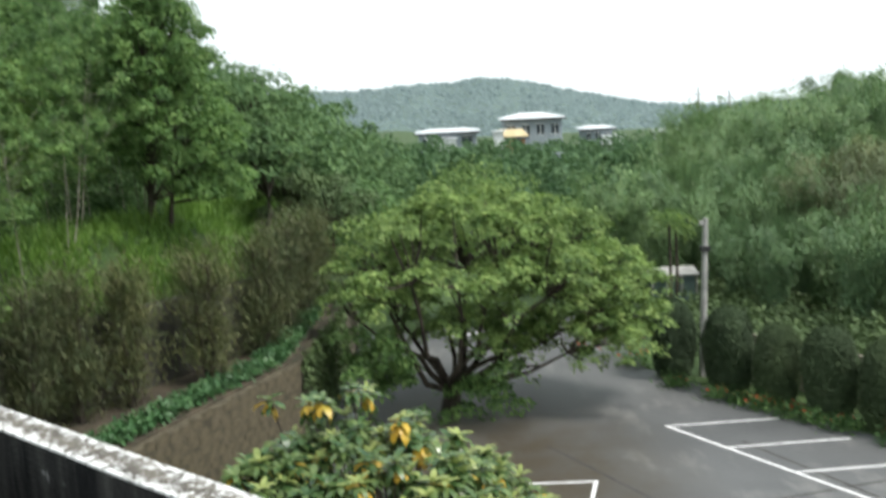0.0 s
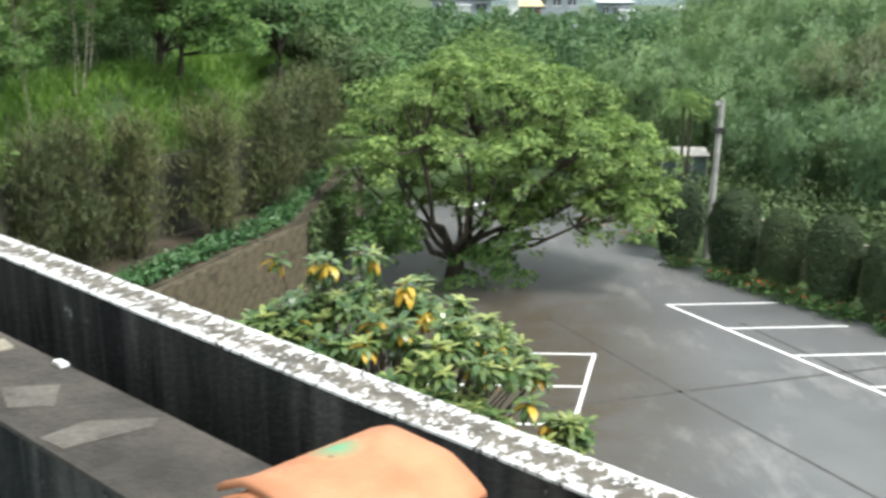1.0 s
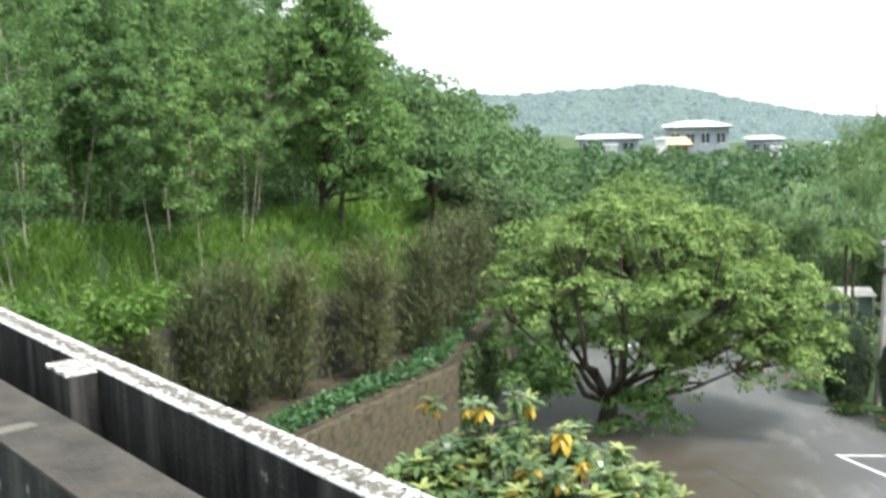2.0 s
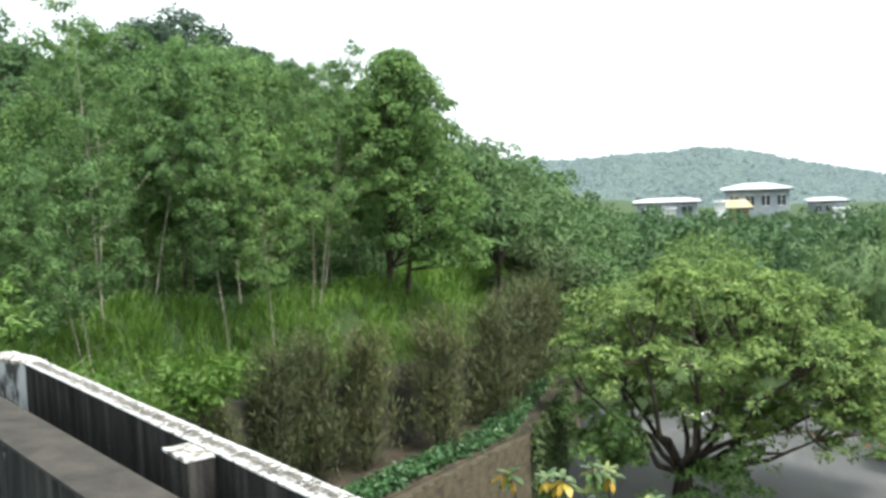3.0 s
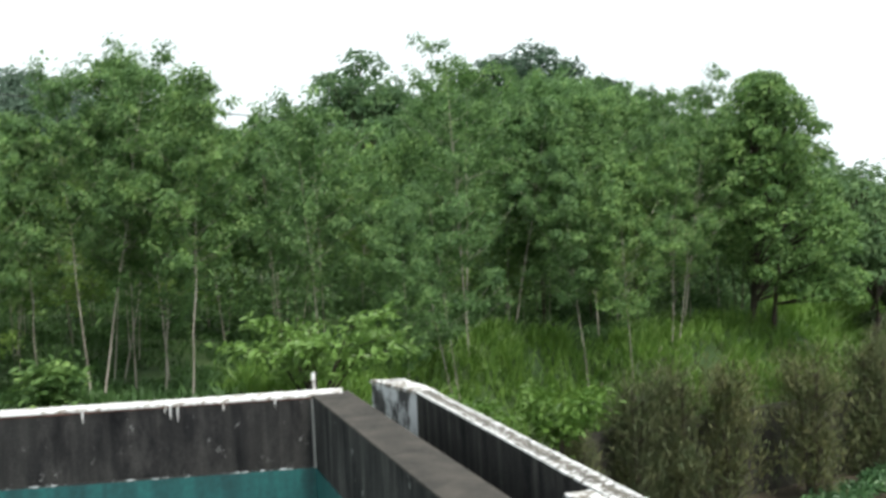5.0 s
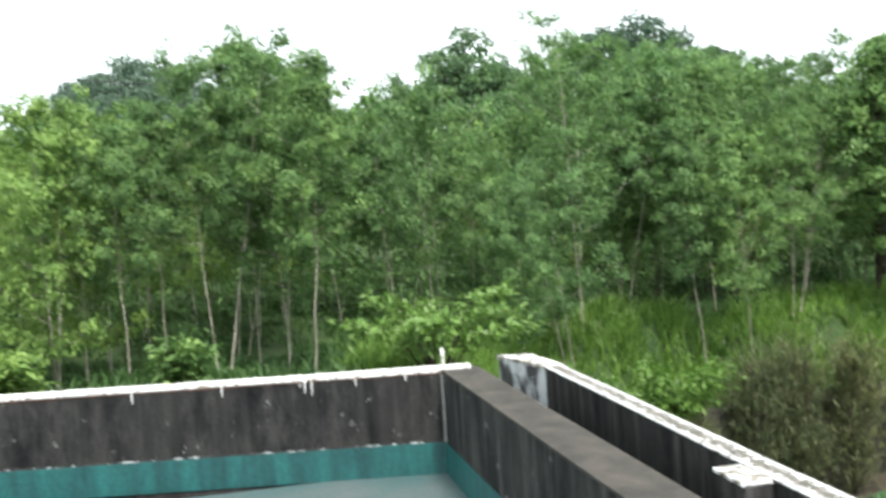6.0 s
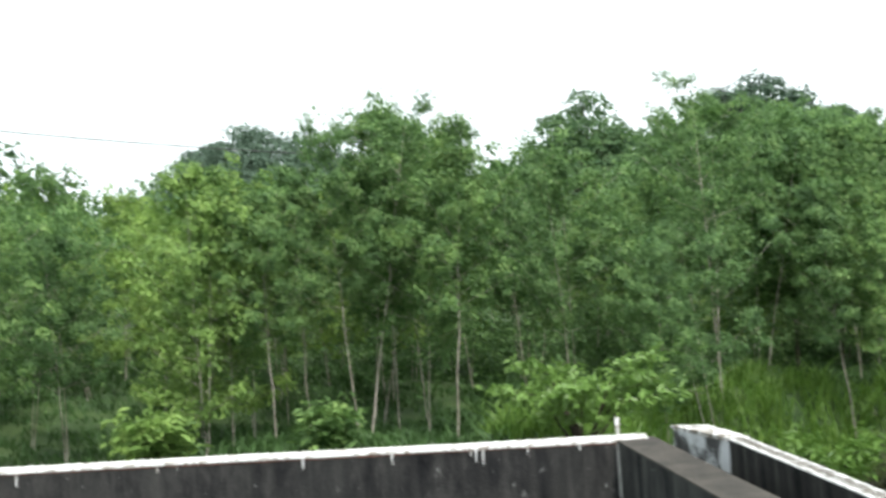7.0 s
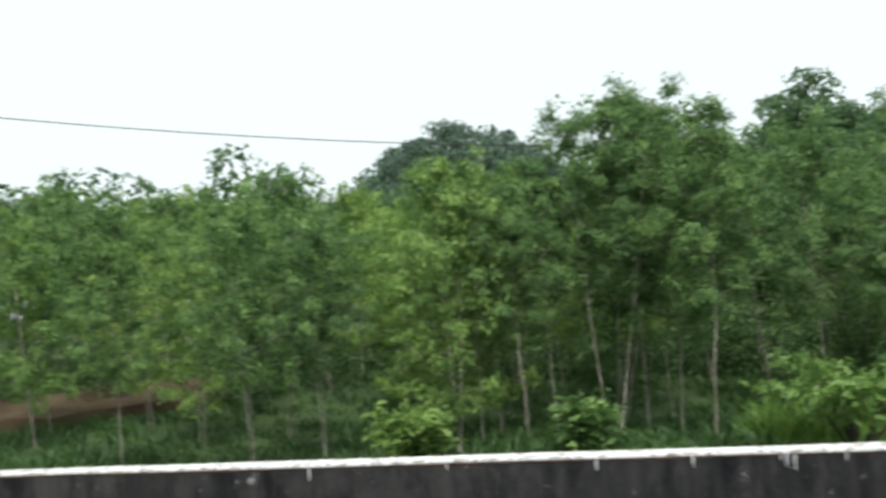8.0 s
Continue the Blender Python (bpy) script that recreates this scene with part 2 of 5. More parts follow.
L_CROT = foliage("large_glossy_leaves", [(0.035, 0.085, 0.035), (0.08, 0.145, 0.05), (0.19, 0.25, 0.09), (0.055, 0.11, 0.045)], 0.25, 0.25)
L_YOUNG = foliage("young_whorl_leaves", [(0.2, 0.27, 0.08), (0.33, 0.38, 0.13), (0.45, 0.48, 0.2)], 0.35, 0.3)
L_GOLD = foliage("golden_leaves", [(0.45, 0.27, 0.03), (0.6, 0.38, 0.05), (0.4, 0.33, 0.06)], 0.4, 0.25)
L_CYP = foliage("browning_conifer_sprays", [(0.056, 0.08, 0.033), (0.082, 0.106, 0.042), (0.115, 0.126, 0.053), (0.145, 0.144, 0.064)], 0.7, 0.15)
L_HEDGE = foliage("dark_hedge_sprays", [(0.055, 0.085, 0.042), (0.064, 0.097, 0.048), (0.076, 0.112, 0.055)], 0.85, 0.3)
L_BAMB = foliage("bamboo_leaves", [(0.11, 0.195, 0.092), (0.142, 0.235, 0.112), (0.185, 0.285, 0.132), (0.235, 0.335, 0.158)], 0.5, 0.3)
L_BROWN = foliage("withered_bamboo_leaves", [(0.15, 0.2, 0.1), (0.2, 0.215, 0.118), (0.17, 0.225, 0.108)], 0.6, 0.3)
L_WOODS = foliage("woodland_leaves", [(0.045, 0.1, 0.045), (0.075, 0.145, 0.064), (0.108, 0.186, 0.08), (0.145, 0.235, 0.098)], 0.8, 0.3)
L_DARK = foliage("dark_evergreen_leaves", [(0.028, 0.06, 0.037), (0.043, 0.088, 0.05), (0.065, 0.115, 0.066)], 0.5, 0.15)
# knoll trees: a bluish cast in the colour imitates haze
L_FAR = foliage("haze_tinted_woodland_leaves", [(0.065, 0.115, 0.09), (0.085, 0.14, 0.108), (0.105, 0.16, 0.125)], 0.8, 0.2)
L_GRASS = foliage("tall_grass", [(0.07, 0.15, 0.03), (0.115, 0.225, 0.042), (0.175, 0.3, 0.065), (0.09, 0.18, 0.036)], 0.5, 0.4)
# weeds under the trees: the tree shade is painted in as darker greens
L_UNDER = foliage("shade_tinted_weeds", [(0.034, 0.08, 0.024), (0.05, 0.112, 0.032), (0.075, 0.15, 0.043)], 0.6, 0.25)
# haze of distance painted into the leaves as pale blue grey
L_HILL = foliage("haze_tinted_hill_leaves", [(0.245, 0.315, 0.35), (0.26, 0.33, 0.365), (0.272, 0.342, 0.375)], 0.9, 0.5)
L_THICK = foliage("thicket_leaves", [(0.05, 0.085, 0.035), (0.075, 0.12, 0.048), (0.105, 0.155, 0.06)], 0.7, 0.2)
L_COVER = foliage("ground_cover", [(0.04, 0.105, 0.042), (0.065, 0.155, 0.06), (0.1, 0.2, 0.08)], 0.45, 0.25)
L_LIGHT = foliage("fresh_leaves", [(0.12, 0.225, 0.055), (0.185, 0.31, 0.08), (0.15, 0.265, 0.066)], 0.4, 0.35)


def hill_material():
    m, n, l, p = nodes_of("hazed_glowing_hill")
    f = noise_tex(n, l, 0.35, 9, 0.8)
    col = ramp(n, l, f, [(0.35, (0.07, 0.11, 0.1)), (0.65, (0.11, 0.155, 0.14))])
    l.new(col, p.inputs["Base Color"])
    # faint bluish emission stands in for the haze before the hill
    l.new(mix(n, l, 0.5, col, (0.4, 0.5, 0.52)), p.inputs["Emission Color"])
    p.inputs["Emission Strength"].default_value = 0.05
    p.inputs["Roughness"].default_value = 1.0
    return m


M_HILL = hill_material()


# ---- builders ----
def thing(name, label, category, at=(0, 0, 0), turn=0.0, group="", kind=""):
    ob = new(name)
    ob.empty_display_size = 0.2
    ob.matrix_world = pose(*at, 0, 0, turn)
    return tagged(ob, label, category, group, kind)


def part(name, bm, material, parent, label=""):
    """Links a bmesh or mesh as one mesh object under a thing or part."""
    if isinstance(bm, bmesh.types.BMesh):
        me = bpy.data.meshes.new(name)
        bm.to_mesh(me)
        bm.free()
    else:
        me = bm
    if not me.materials:
        me.materials.append(material)
    ob = new(name, me)
    if parent:
        ob.parent = parent
    return tagged(ob, label)


def setting(name, bm, material, label, category, m=None):
    ob = part(name, bm, material, None)
    if m is not None:
        ob.matrix_world = m
    return tagged(ob, label, category, kind="structure")


def box(bm, x0, x1, y0, y1, z0, z1, bevel=0.0):
    vs = bmesh.ops.create_cube(bm, size=1.0, matrix=Matrix.Translation(((x0 + x1) / 2, (y0 + y1) / 2, (z0 + z1) / 2)) @ Matrix.Diagonal((x1 - x0, y1 - y0, z1 - z0, 1)))["verts"]
    if bevel:
        bmesh.ops.bevel(bm, geom=list({e for v in vs for e in v.link_edges}), offset=bevel, segments=2, affect="EDGES", profile=0.6)
    return bm


def slab(bm, corners, z0, z1):
    """A prism over a plan polygon; z1 may be a list of heights."""
    tops = z1 if isinstance(z1, (list, tuple)) else [z1] * len(corners)
    lo = [bm.verts.new((x, y, z0)) for x, y in corners]
    hi = [bm.verts.new((x, y, z)) for (x, y), z in zip(corners, tops)]
    bm.faces.new(lo[::-1])
    bm.faces.new(hi)
    for i in range(len(lo)):
        k = (i + 1) % len(lo)
        bm.faces.new((lo[i], lo[k], hi[k], hi[i]))
    bmesh.ops.recalc_face_normals(bm, faces=bm.faces[:])
    return bm


def uneven(bm, cuts, amount, scale=1.5, seed=0.0):
    """Subdivides and pushes a surface about, for worn edges."""
    bmesh.ops.subdivide_edges(bm, edges=[e for e in bm.edges if e.calc_length() > 0.5], cuts=cuts, use_grid_fill=True)
    for v in bm.verts:
        v.co += noise.noise_vector(v.co * scale + Vector((seed, 0, 0))) * amount
    return bm


def tube(bm, pts, radii, sides=6):
    rings = []
    for i, p in enumerate(pts):
        a, b = Vector(pts[max(i - 1, 0)]), Vector(pts[min(i + 1, len(pts) - 1)])
        q = (b - a).to_track_quat("Z", "Y")
        rings.append([bm.verts.new(Vector(p) + q @ Vector((radii[i] * math.cos(k * 2 * math.pi / sides), radii[i] * math.sin(k * 2 * math.pi / sides), 0))) for k in range(sides)])
    for r0, r1 in zip(rings, rings[1:]):
        for k in range(sides):
            bm.faces.new((r0[k], r0[(k + 1) % sides], r1[(k + 1) % sides], r1[k]))
    bm.faces.new(rings[-1])
    bm.faces.new(rings[0][::-1])
    return bm


def wander(rng, a, b, steps, sway):
    a, b = np.array(a, float), np.array(b, float)
    out = []
    for i in range(steps + 1):
        t = i / steps
        out.append(a + (b - a) * t + rng.normal(0, sway, 3) * math.sin(math.pi * t) * (0 < i < steps))
    return out


def leaf_mesh(name, rng, P, size, aspect=0.45, flat=0.8, droop=0.0, outward=None, face=None):
    """Many small folded leaves, one quad each, at the points P; face turns their upper sides outward."""
    P = np.asarray(P, float).reshape(-1, 3)
    n = len(P)
    d = rng.normal(0, 1, (n, 3))
    if outward is not None:
        d = d * 0.6 + outward
    d[:, 2] = d[:, 2] * (1 - flat * 0.6) - droop
    if face is not None:
        unit = face / (np.linalg.norm(face, axis=1)[:, None] + 1e-9)
        d -= unit * (0.75 * np.sum(d * unit, axis=1))[:, None]
    d /= np.linalg.norm(d, axis=1)[:, None] + 1e-9
    up = rng.normal(0, 0.45, (n, 3)) + (0, 0, 1) if face is None else rng.normal(0, 0.33, (n, 3)) + face + (0, 0, 0.45)
    s = np.cross(d, up)
    s /= np.linalg.norm(s, axis=1)[:, None] + 1e-9
    nn = np.cross(s, d)
    L = (size * rng.uniform(0.6, 1.3, n))[:, None]
    W = L * aspect
    mid = P + d * L * 0.5
    v = np.stack([P, mid + s * W * 0.5 + nn * W * 0.15, P + d * L - nn * L * 0.1, mid - s * W * 0.5 + nn * W * 0.15], 1).reshape(-1, 3)
    me = bpy.data.meshes.new(name)
    me.from_pydata(v.tolist(), [], np.arange(4 * n).reshape(-1, 4).tolist())
    return me


def clump_cloud(rng, centres, radii, per, squash=0.8):
    """Leaf points on the upper shells of many clumps."""
    C = np.repeat(np.asarray(centres, float), per, 0)
    R = np.repeat(np.asarray(radii, float), per)[:, None]
    d = rng.normal(0, 1, (len(C), 3))
    d /= np.linalg.norm(d, axis=1)[:, None]
    d[:, 2] = np.where(d[:, 2] < -0.3, -d[:, 2], d[:, 2])
    q = C + d * R * rng.uniform(0.7, 1.08, (len(C), 1)) * (1, 1, squash)
    return q, d


def blades(name, rng, P, height, width):
    """Grass blades: a bent strip of two faces each."""
    P = np.asarray(P, float)
    n = len(P)
    a = rng.uniform(0, 2 * math.pi, n)
    side = np.stack([np.cos(a), np.sin(a), 0 * a], 1)
    b = rng.uniform(0, 2 * math.pi, n)
    lean = np.stack([np.cos(b), np.sin(b), 0 * b], 1) * rng.uniform(0.2, 1.0, n)[:, None]
    h = (height * rng.uniform(0.5, 1.25, n))[:, None]
    up = np.array((0, 0, 1.0))
    w = width * rng.uniform(0.6, 1.4, n)[:, None]
    mid = P + up * h * 0.6 + lean * h * 0.35
    v = np.stack([P - side * w, P + side * w, mid + side * w * 0.8, mid - side * w * 0.8, P + up * h * 0.9 + lean * h], 1).reshape(-1, 3)
    k = np.arange(n) * 5
    faces = np.stack([k, k + 1, k + 2, k + 3], 1).tolist() + np.stack([k + 3, k + 2, k + 4], 1).tolist()
    me = bpy.data.meshes.new(name)
    me.from_pydata(v.tolist(), [], faces)
    return me


# ---- the lie of the land ----
def wall_line(pts, y):
    return np.interp(y, [p[1] for p in pts], [p[0] for p in pts])


LOWER = [(-9.0, 18.9), (-4.83, 30.1), (-4.55, 36.5), (-4.7, 42.8)]
UPPER = [(-22.0, -2.0), (-7.7, 9.0), (-9.8, 14.0), (-12.1, 20.5), (-12.1, 22.2), (-10.95, 24.3), (-6.4, 32.1), (-6.0, 43.0)]


def smooth(a, b, x):
    t = np.clip((x - a) / (b - a), 0, 1)
    return t * t * (3 - 2 * t)


def land(x, y):
    """Height of the ground: car park, planting ledge, grassy bank, plantation, hills."""
    x, y = np.asarray(x, float), np.asarray(y, float)
    d1 = wall_line(LOWER, y) - x
    d2 = wall_line(UPPER, y) - x
    top = 7.75 - 0.04 * np.clip(y - 10, 0, 25) + 0.09 * np.clip(-x - 18, 0, 30) + 0.25 * np.sin(x * 0.5) * np.sin(y * 0.43)
    ledge = 2.75 * smooth(0.3, 0.7, d1)
    bank = ledge + smooth(0.15, 0.6, d2) * 2.5 + smooth(0.4, 3.2, d2) * np.clip(top - 5.25, 0, 9)
    far = smooth(44, 58, y)
    z = bank * (1 - far) + far * (1.2 * smooth(5, -12, x))
    z = z + 13.0 * np.exp(-(((x + 46) / 29) ** 2) - ((y - 80) / 32) ** 2) * smooth(44, 60, y)
    z = z + 35.5 * np.exp(-(((x + 165) / 34) ** 2) - ((y - 122) / 34) ** 2)
    z = z + 5.0 * np.exp(-(((x - 42) / 22) ** 2) - ((y - 74) / 26) ** 2) * smooth(13, 20, x)
    z = z - 2.0 * smooth(85, 120, y) * smooth(-20, 0, x)
    z = z - 0.045 * np.clip(np.hypot(x, y) - 330, 0, 3000)
    return z


def ground():
    fx = np.concatenate([-np.geomspace(2500, 62, 26), np.arange(-60, -18, 1.2), np.arange(-18, -2, 0.3), np.arange(-2, 50, 1.5), np.geomspace(52, 2500, 26)])
    fy = np.concatenate([-np.geomspace(2500, 22, 16), np.arange(-20, 8, 1.4), np.arange(8, 48, 0.5), np.arange(48, 160, 2.0), np.geomspace(165, 3000, 24)])
    X, Y = np.meshgrid(fx, fy)
    Z = land(X, Y)
    Z = np.where(np.abs(Z) < 0.02, -0.03, Z)
    w, h = len(fx), len(fy)
    i = (np.arange(h - 1)[:, None] * w + np.arange(w - 1)[None]).ravel()
    me = bpy.data.meshes.new("ground")
    me.from_pydata(np.stack([X, Y, Z], -1).reshape(-1, 3).tolist(), [], np.stack([i, i + 1, i + w + 1, i + w], 1).tolist())
    me.polygons.foreach_set("use_smooth", [True] * len(me.polygons))
    return me


M_GROUND = surface("leaf_litter_and_grass", (0.02, 0.045, 0.012), (0.05, 0.085, 0.022), 0.8, 0.95, 12, 0.8)
setting("ground", ground(), M_GROUND, "dark green and brown ground under grass and trees", "ground")

# car park with its road bending away behind the tree
bm = bmesh.new()
slab(bm, [(-5.4, 12.0), (16, 5), (16, 22), (12.6, 28.4), (7.2, 37.4), (7.0, 41.5), (7.8, 46.5), (5.0, 66), (-10, 70), (-11, 58), (-3.5, 47), (-4.3, 42.8), (-4.2, 30.5)], -0.2, 0.0)
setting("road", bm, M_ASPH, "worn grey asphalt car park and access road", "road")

# ---- the building with its roof ----
B = Matrix.Translation((-6.9, 8.75, 0)) @ Matrix.Rotation(radians(-41.2), 4, "Z")
ROOF, TOP = 8.05, 9.1

bm = box(bmesh.new(), 0.3, 15, -10, 0.165, -0.5, ROOF - 0.06)
setting("wall_building", bm, M_CONC, "dark stained concrete building body below the roof", "building", B)
bm = box(bmesh.new(), -0.2, 15, -10, -0.75, ROOF - 0.055, ROOF)
setting("floor", bm, M_FLOOR, "worn pale green waterproofed flat roof", "roof floor", B)
bm = box(bmesh.new(), -0.1, 15, -0.749, 0.0, ROOF - 0.055, ROOF - 0.1 + 0.08)
setting("gutter", bm, M_CONC, "dark concrete gutter between two roof walls", "gutter", B)

# outer parapet: wall, coping with flaking paint, a bent whitewashed end, a pier
bm = uneven(box(bmesh.new(), 0.45, 15, 0.005, 0.165, 7.9, TOP - 0.014), 12, 0.006)
outer = setting("wall_outer", bm, M_CONC, "black-stained concrete roof parapet", "parapet", B)
bm = uneven(box(bmesh.new(), 0.45, 15, -0.006, 0.176, TOP - 0.014, TOP, 0.004), 24, 0.006, 6)
part("coping", bm, M_CAP, outer, "flaking white painted coping")
bm = slab(bmesh.new(), [(0.45, 0.005), (0.45, 0.185), (-0.38, 0.1), (-0.52, -0.22)], 7.0, TOP - 0.035)
part("wall_end", uneven(bm, 3, 0.006), M_PEEL, outer, "patchy whitewashed end of the parapet")
bm = slab(bmesh.new(), [(0.45, -0.012), (0.45, 0.2), (-0.4, 0.115), (-0.54, -0.235)], TOP - 0.035, TOP)
part("coping", uneven(bm, 4, 0.005), M_CAP2, outer, "flaking white coping of the parapet end")
bm = box(bmesh.new(), 4.44, 4.8, -0.185, 0.004, 7.9, TOP - 0.03, 0.008)
part("pier", bm, M_CONC, outer)
bm = uneven(box(bmesh.new(), 4.43, 4.81, -0.2, -0.012, TOP - 0.03, TOP - 0.006, 0.006), 5, 0.009, 4)
part("pier_cap", bm, M_CAP2, outer, "chipped white cap of the pier")

# inner wall with a broad dark top
bm = uneven(slab(bmesh.new(), [(0, -0.945), (15, -0.745), (15, -0.385), (0, -0.585)], ROOF, TOP - 0.02), 12, 0.006, 1.5, 3)
inner = setting("wall_inner", bm, M_CONC, "broad dark concrete roof wall", "wall", B)
bm = uneven(slab(bmesh.new(), [(0, -0.95), (15, -0.75), (15, -0.38), (0, -0.58)], TOP - 0.02, TOP - 0.002), 14, 0.006, 2, 9)
part("wall_top", bm, M_TOP, inner, "weathered grey brown flat top of the wall")
bm = uneven(slab(bmesh.new(), [(0.1, -0.962), (15, -0.764), (15, -0.75), (0.1, -0.948)], ROOF, 8.37), 10, 0.004, 3)
part("skirting", bm, M_GREEN, inner, "green waterproof skirting")
for plan in ([(8.18, -0.82), (8.175, -0.67), (8.32, -0.5), (8.36, -0.55), (8.3, -0.81)], [(7.73, -0.73), (7.85, -0.58), (8.0, -0.68), (7.9, -0.79)], [(7.24, -0.85), (7.29, -0.51), (7.41, -0.53), (7.4, -0.86)], [(5.63, -0.85), (5.63, -0.67), (5.73, -0.655), (5.75, -0.84)]):
    bm = slab(bmesh.new(), plan, TOP - 0.01, TOP + 0.001)
    part("mortar_patch", uneven(bm, 3, 0.005, 5), M_PATCH if plan[0][0] == 7.24 else M_SMEAR, inner, "pale mortar patch")

bm = uneven(box(bmesh.new(), 7.66, 7.72, -0.51, -0.48, TOP - 0.004, TOP + 0.012, 0.004), 2, 0.006, 9)
tagged(part("plaster_chip", bm, M_WHITE, None), "small white plaster chip lying on the dark wall", "rubble").matrix_world = B

# back wall, not quite square to the others
BACK = B @ Matrix.Translation((0.03, -0.95, 0)) @ Matrix.Rotation(radians(-101.1), 4, "Z")
bm = uneven(box(bmesh.new(), -0.1, 12, -0.26, 0.0, 7.0, TOP - 0.026), 10, 0.006, 1.5, 5)
back = setting("wall_back", bm, M_BACKC, "black-streaked concrete wall at the back of the roof", "wall", BACK)
bm = uneven(box(bmesh.new(), -0.3, 12, -0.275, 0.01, TOP - 0.026, TOP + 0.002, 0.006), 14, 0.008, 2, 7)
part("coping", bm, M_WHITE, back, "white painted coping")
bm = uneven(box(bmesh.new(), -0.02, 12, 0.002, 0.016, ROOF, 8.37), 10, 0.005, 3)
part("skirting", bm, M_GREEN, back, "green waterproof skirting")
rng = np.random.default_rng(3)
bm = uneven(box(bmesh.new(), -0.02, 12, 0.002, 0.012, 8.371, 8.388), 14, 0.006, 3)
part("paint_edge", bm, M_EDGE, back, "broken white edge above the green skirting")
bm = uneven(box(bmesh.new(), -0.05, 12, 0.001, 0.008, TOP - 0.042, TOP - 0.027), 14, 0.004, 3)
part("stained_edge", bm, M_RUST, back, "brown stained edge under the coping")
for x in (0.36, 0.86, 1.3, 1.37, 1.42, 2.2, 3.1, 4.6, 6.1):
    drop = rng.uniform(0.05, 0.17)
    bm = tube(bmesh.new(), [(x, 0.006, TOP - 0.03), (x + 0.003, 0.008, TOP - 0.03 - drop * 0.5), (x + 0.001, 0.006, TOP - 0.03 - drop)], [0.012, 0.008, 0.004], 6)
    part("paint_drip", bm, M_WHITE, back, "white paint drip")
tube_bm = tube(bmesh.new(), [(0, 0, 0), (0, 0, 0.12), (0.002, 0, 0.19)], [0.022, 0.022, 0.02], 10)
stub = thing("pipe_stub", "short white plastic pipe on the roof wall corner", "pipe", (BACK @ Vector((-0.02, -0.13, TOP + 0.003))))
part("pipe", tube_bm, M_WHITE, stub)
tube_bm = tube(bmesh.new(), [(0, 0, 0), (0.004, 0, 0.4), (0, 0.003, 0.68)], [0.014] * 3, 8)
pipe = thing("drain_pipe", "thin grey vertical pipe in the roof corner", "pipe", (BACK @ Vector((-0.0, 0.045, 8.38))))
part("pipe", tube_bm, M_POLE, pipe)


# clay tiles stacked on the inner wall
def clay_tile(material, m, label):
    root = thing("clay_tile", label, "roof tile", group="stack of clay roof tiles")
    bm = bmesh.new()
    nx, ny, lx, ly, th = 12, 6, 0.42, 0.4, 0.018
    grid = {}
    for side in (0, 1):
        for i in range(nx + 1):
            for k in range(ny + 1):
                a = i / nx - 0.5
                arch = 0.055 * min(1.0, (0.5 - abs(a)) / 0.27) ** 0.8
                lip = 0.012 if k == 0 else 0.0
                grid[side, i, k] = bm.verts.new((a * lx * (1 - 0.04 * k / ny), (k / ny - 0.5) * ly, arch + lip + side * th))
    for i in range(nx):
        for k in range(ny):
            bm.faces.new([grid[1, i, k], grid[1, i + 1, k], grid[1, i + 1, k + 1], grid[1, i, k + 1]])
            bm.faces.new([grid[0, i, k], grid[0, i, k + 1], grid[0, i + 1, k + 1], grid[0, i + 1, k]])
    for k in range(ny):
        for i in (0, nx):
            bm.faces.new([grid[0, i, k], grid[0, i, k + 1], grid[1, i, k + 1], grid[1, i, k]])
    for i in range(nx):
        for k in (0, ny):
            bm.faces.new([grid[0, i, k], grid[1, i, k], grid[1, i + 1, k], grid[0, i + 1, k]])
    bmesh.ops.recalc_face_normals(bm, faces=bm.faces[:])
    ob = part("tile_body", bm, material, root)
    ob.data.polygons.foreach_set("use_smooth", [True] * len(ob.data.polygons))
    root.matrix_world = m
    return root


for i in range(12):
    clay_tile(M_TILEG if i == 11 else M_TILE, B @ pose(9.47, -0.745, TOP + 0.001 + i * 0.0235, 0, 0, 3 * math.sin(i * 2.1)), "orange terracotta roof tile stacked on the dark wall")
for i in range(6):
    clay_tile(M_TILE, B @ pose(9.98, -0.75, TOP + 0.001 + i * 0.0235, 0, 0, 4 * math.sin(i * 1.7)), "pale dusty terracotta roof tile stacked on the dark wall")


# ---- retaining walls and planting ledge ----
def strip_wall(name, pts, z0, tops, thick, material, label):
    """A wall along a plan line, its face towards the car park."""
    bm = bmesh.new()
    for (a, b), (ta, tb) in zip(zip(pts, pts[1:]), zip(tops, tops[1:])):
        ax, bx = Vector(a), Vector(b)
        nrm = Vector((-(bx - ax).y, (bx - ax).x)).normalized() * thick
        slab(bm, [tuple(ax), tuple(bx), tuple(bx + nrm), tuple(ax + nrm)], z0, [ta, tb, tb, ta])
    return setting(name, bm, material, label, "retaining wall")


lower = strip_wall("wall_lower", LOWER[:2], -0.1, [2.72, 2.72], 0.42, M_MORTAR, "mossy brown stone retaining wall beside the car park")
far_wall = strip_wall("wall_lower_far", LOWER[1:], -0.1, [2.72, 2.72, 1.9], 0.42, M_SHADEDMOSS, "mossy far stretch of the stone retaining wall, darkened for its shade")
upper = strip_wall("wall_upper", UPPER, 2.0, [5.2] * 6 + [5.1, 4.4], 0.25, M_BLOCK, "grey concrete retaining wall behind the conifers")
bm = slab(bmesh.new(), [(-4.69, 42.8), (-4.3, 42.83), (-4.28, 43.1), (-4.72, 43.1)], -0.1, 1.95)
tagged(part("end_stone", bm, M_PATCH, far_wall), "pale end of the stone wall")

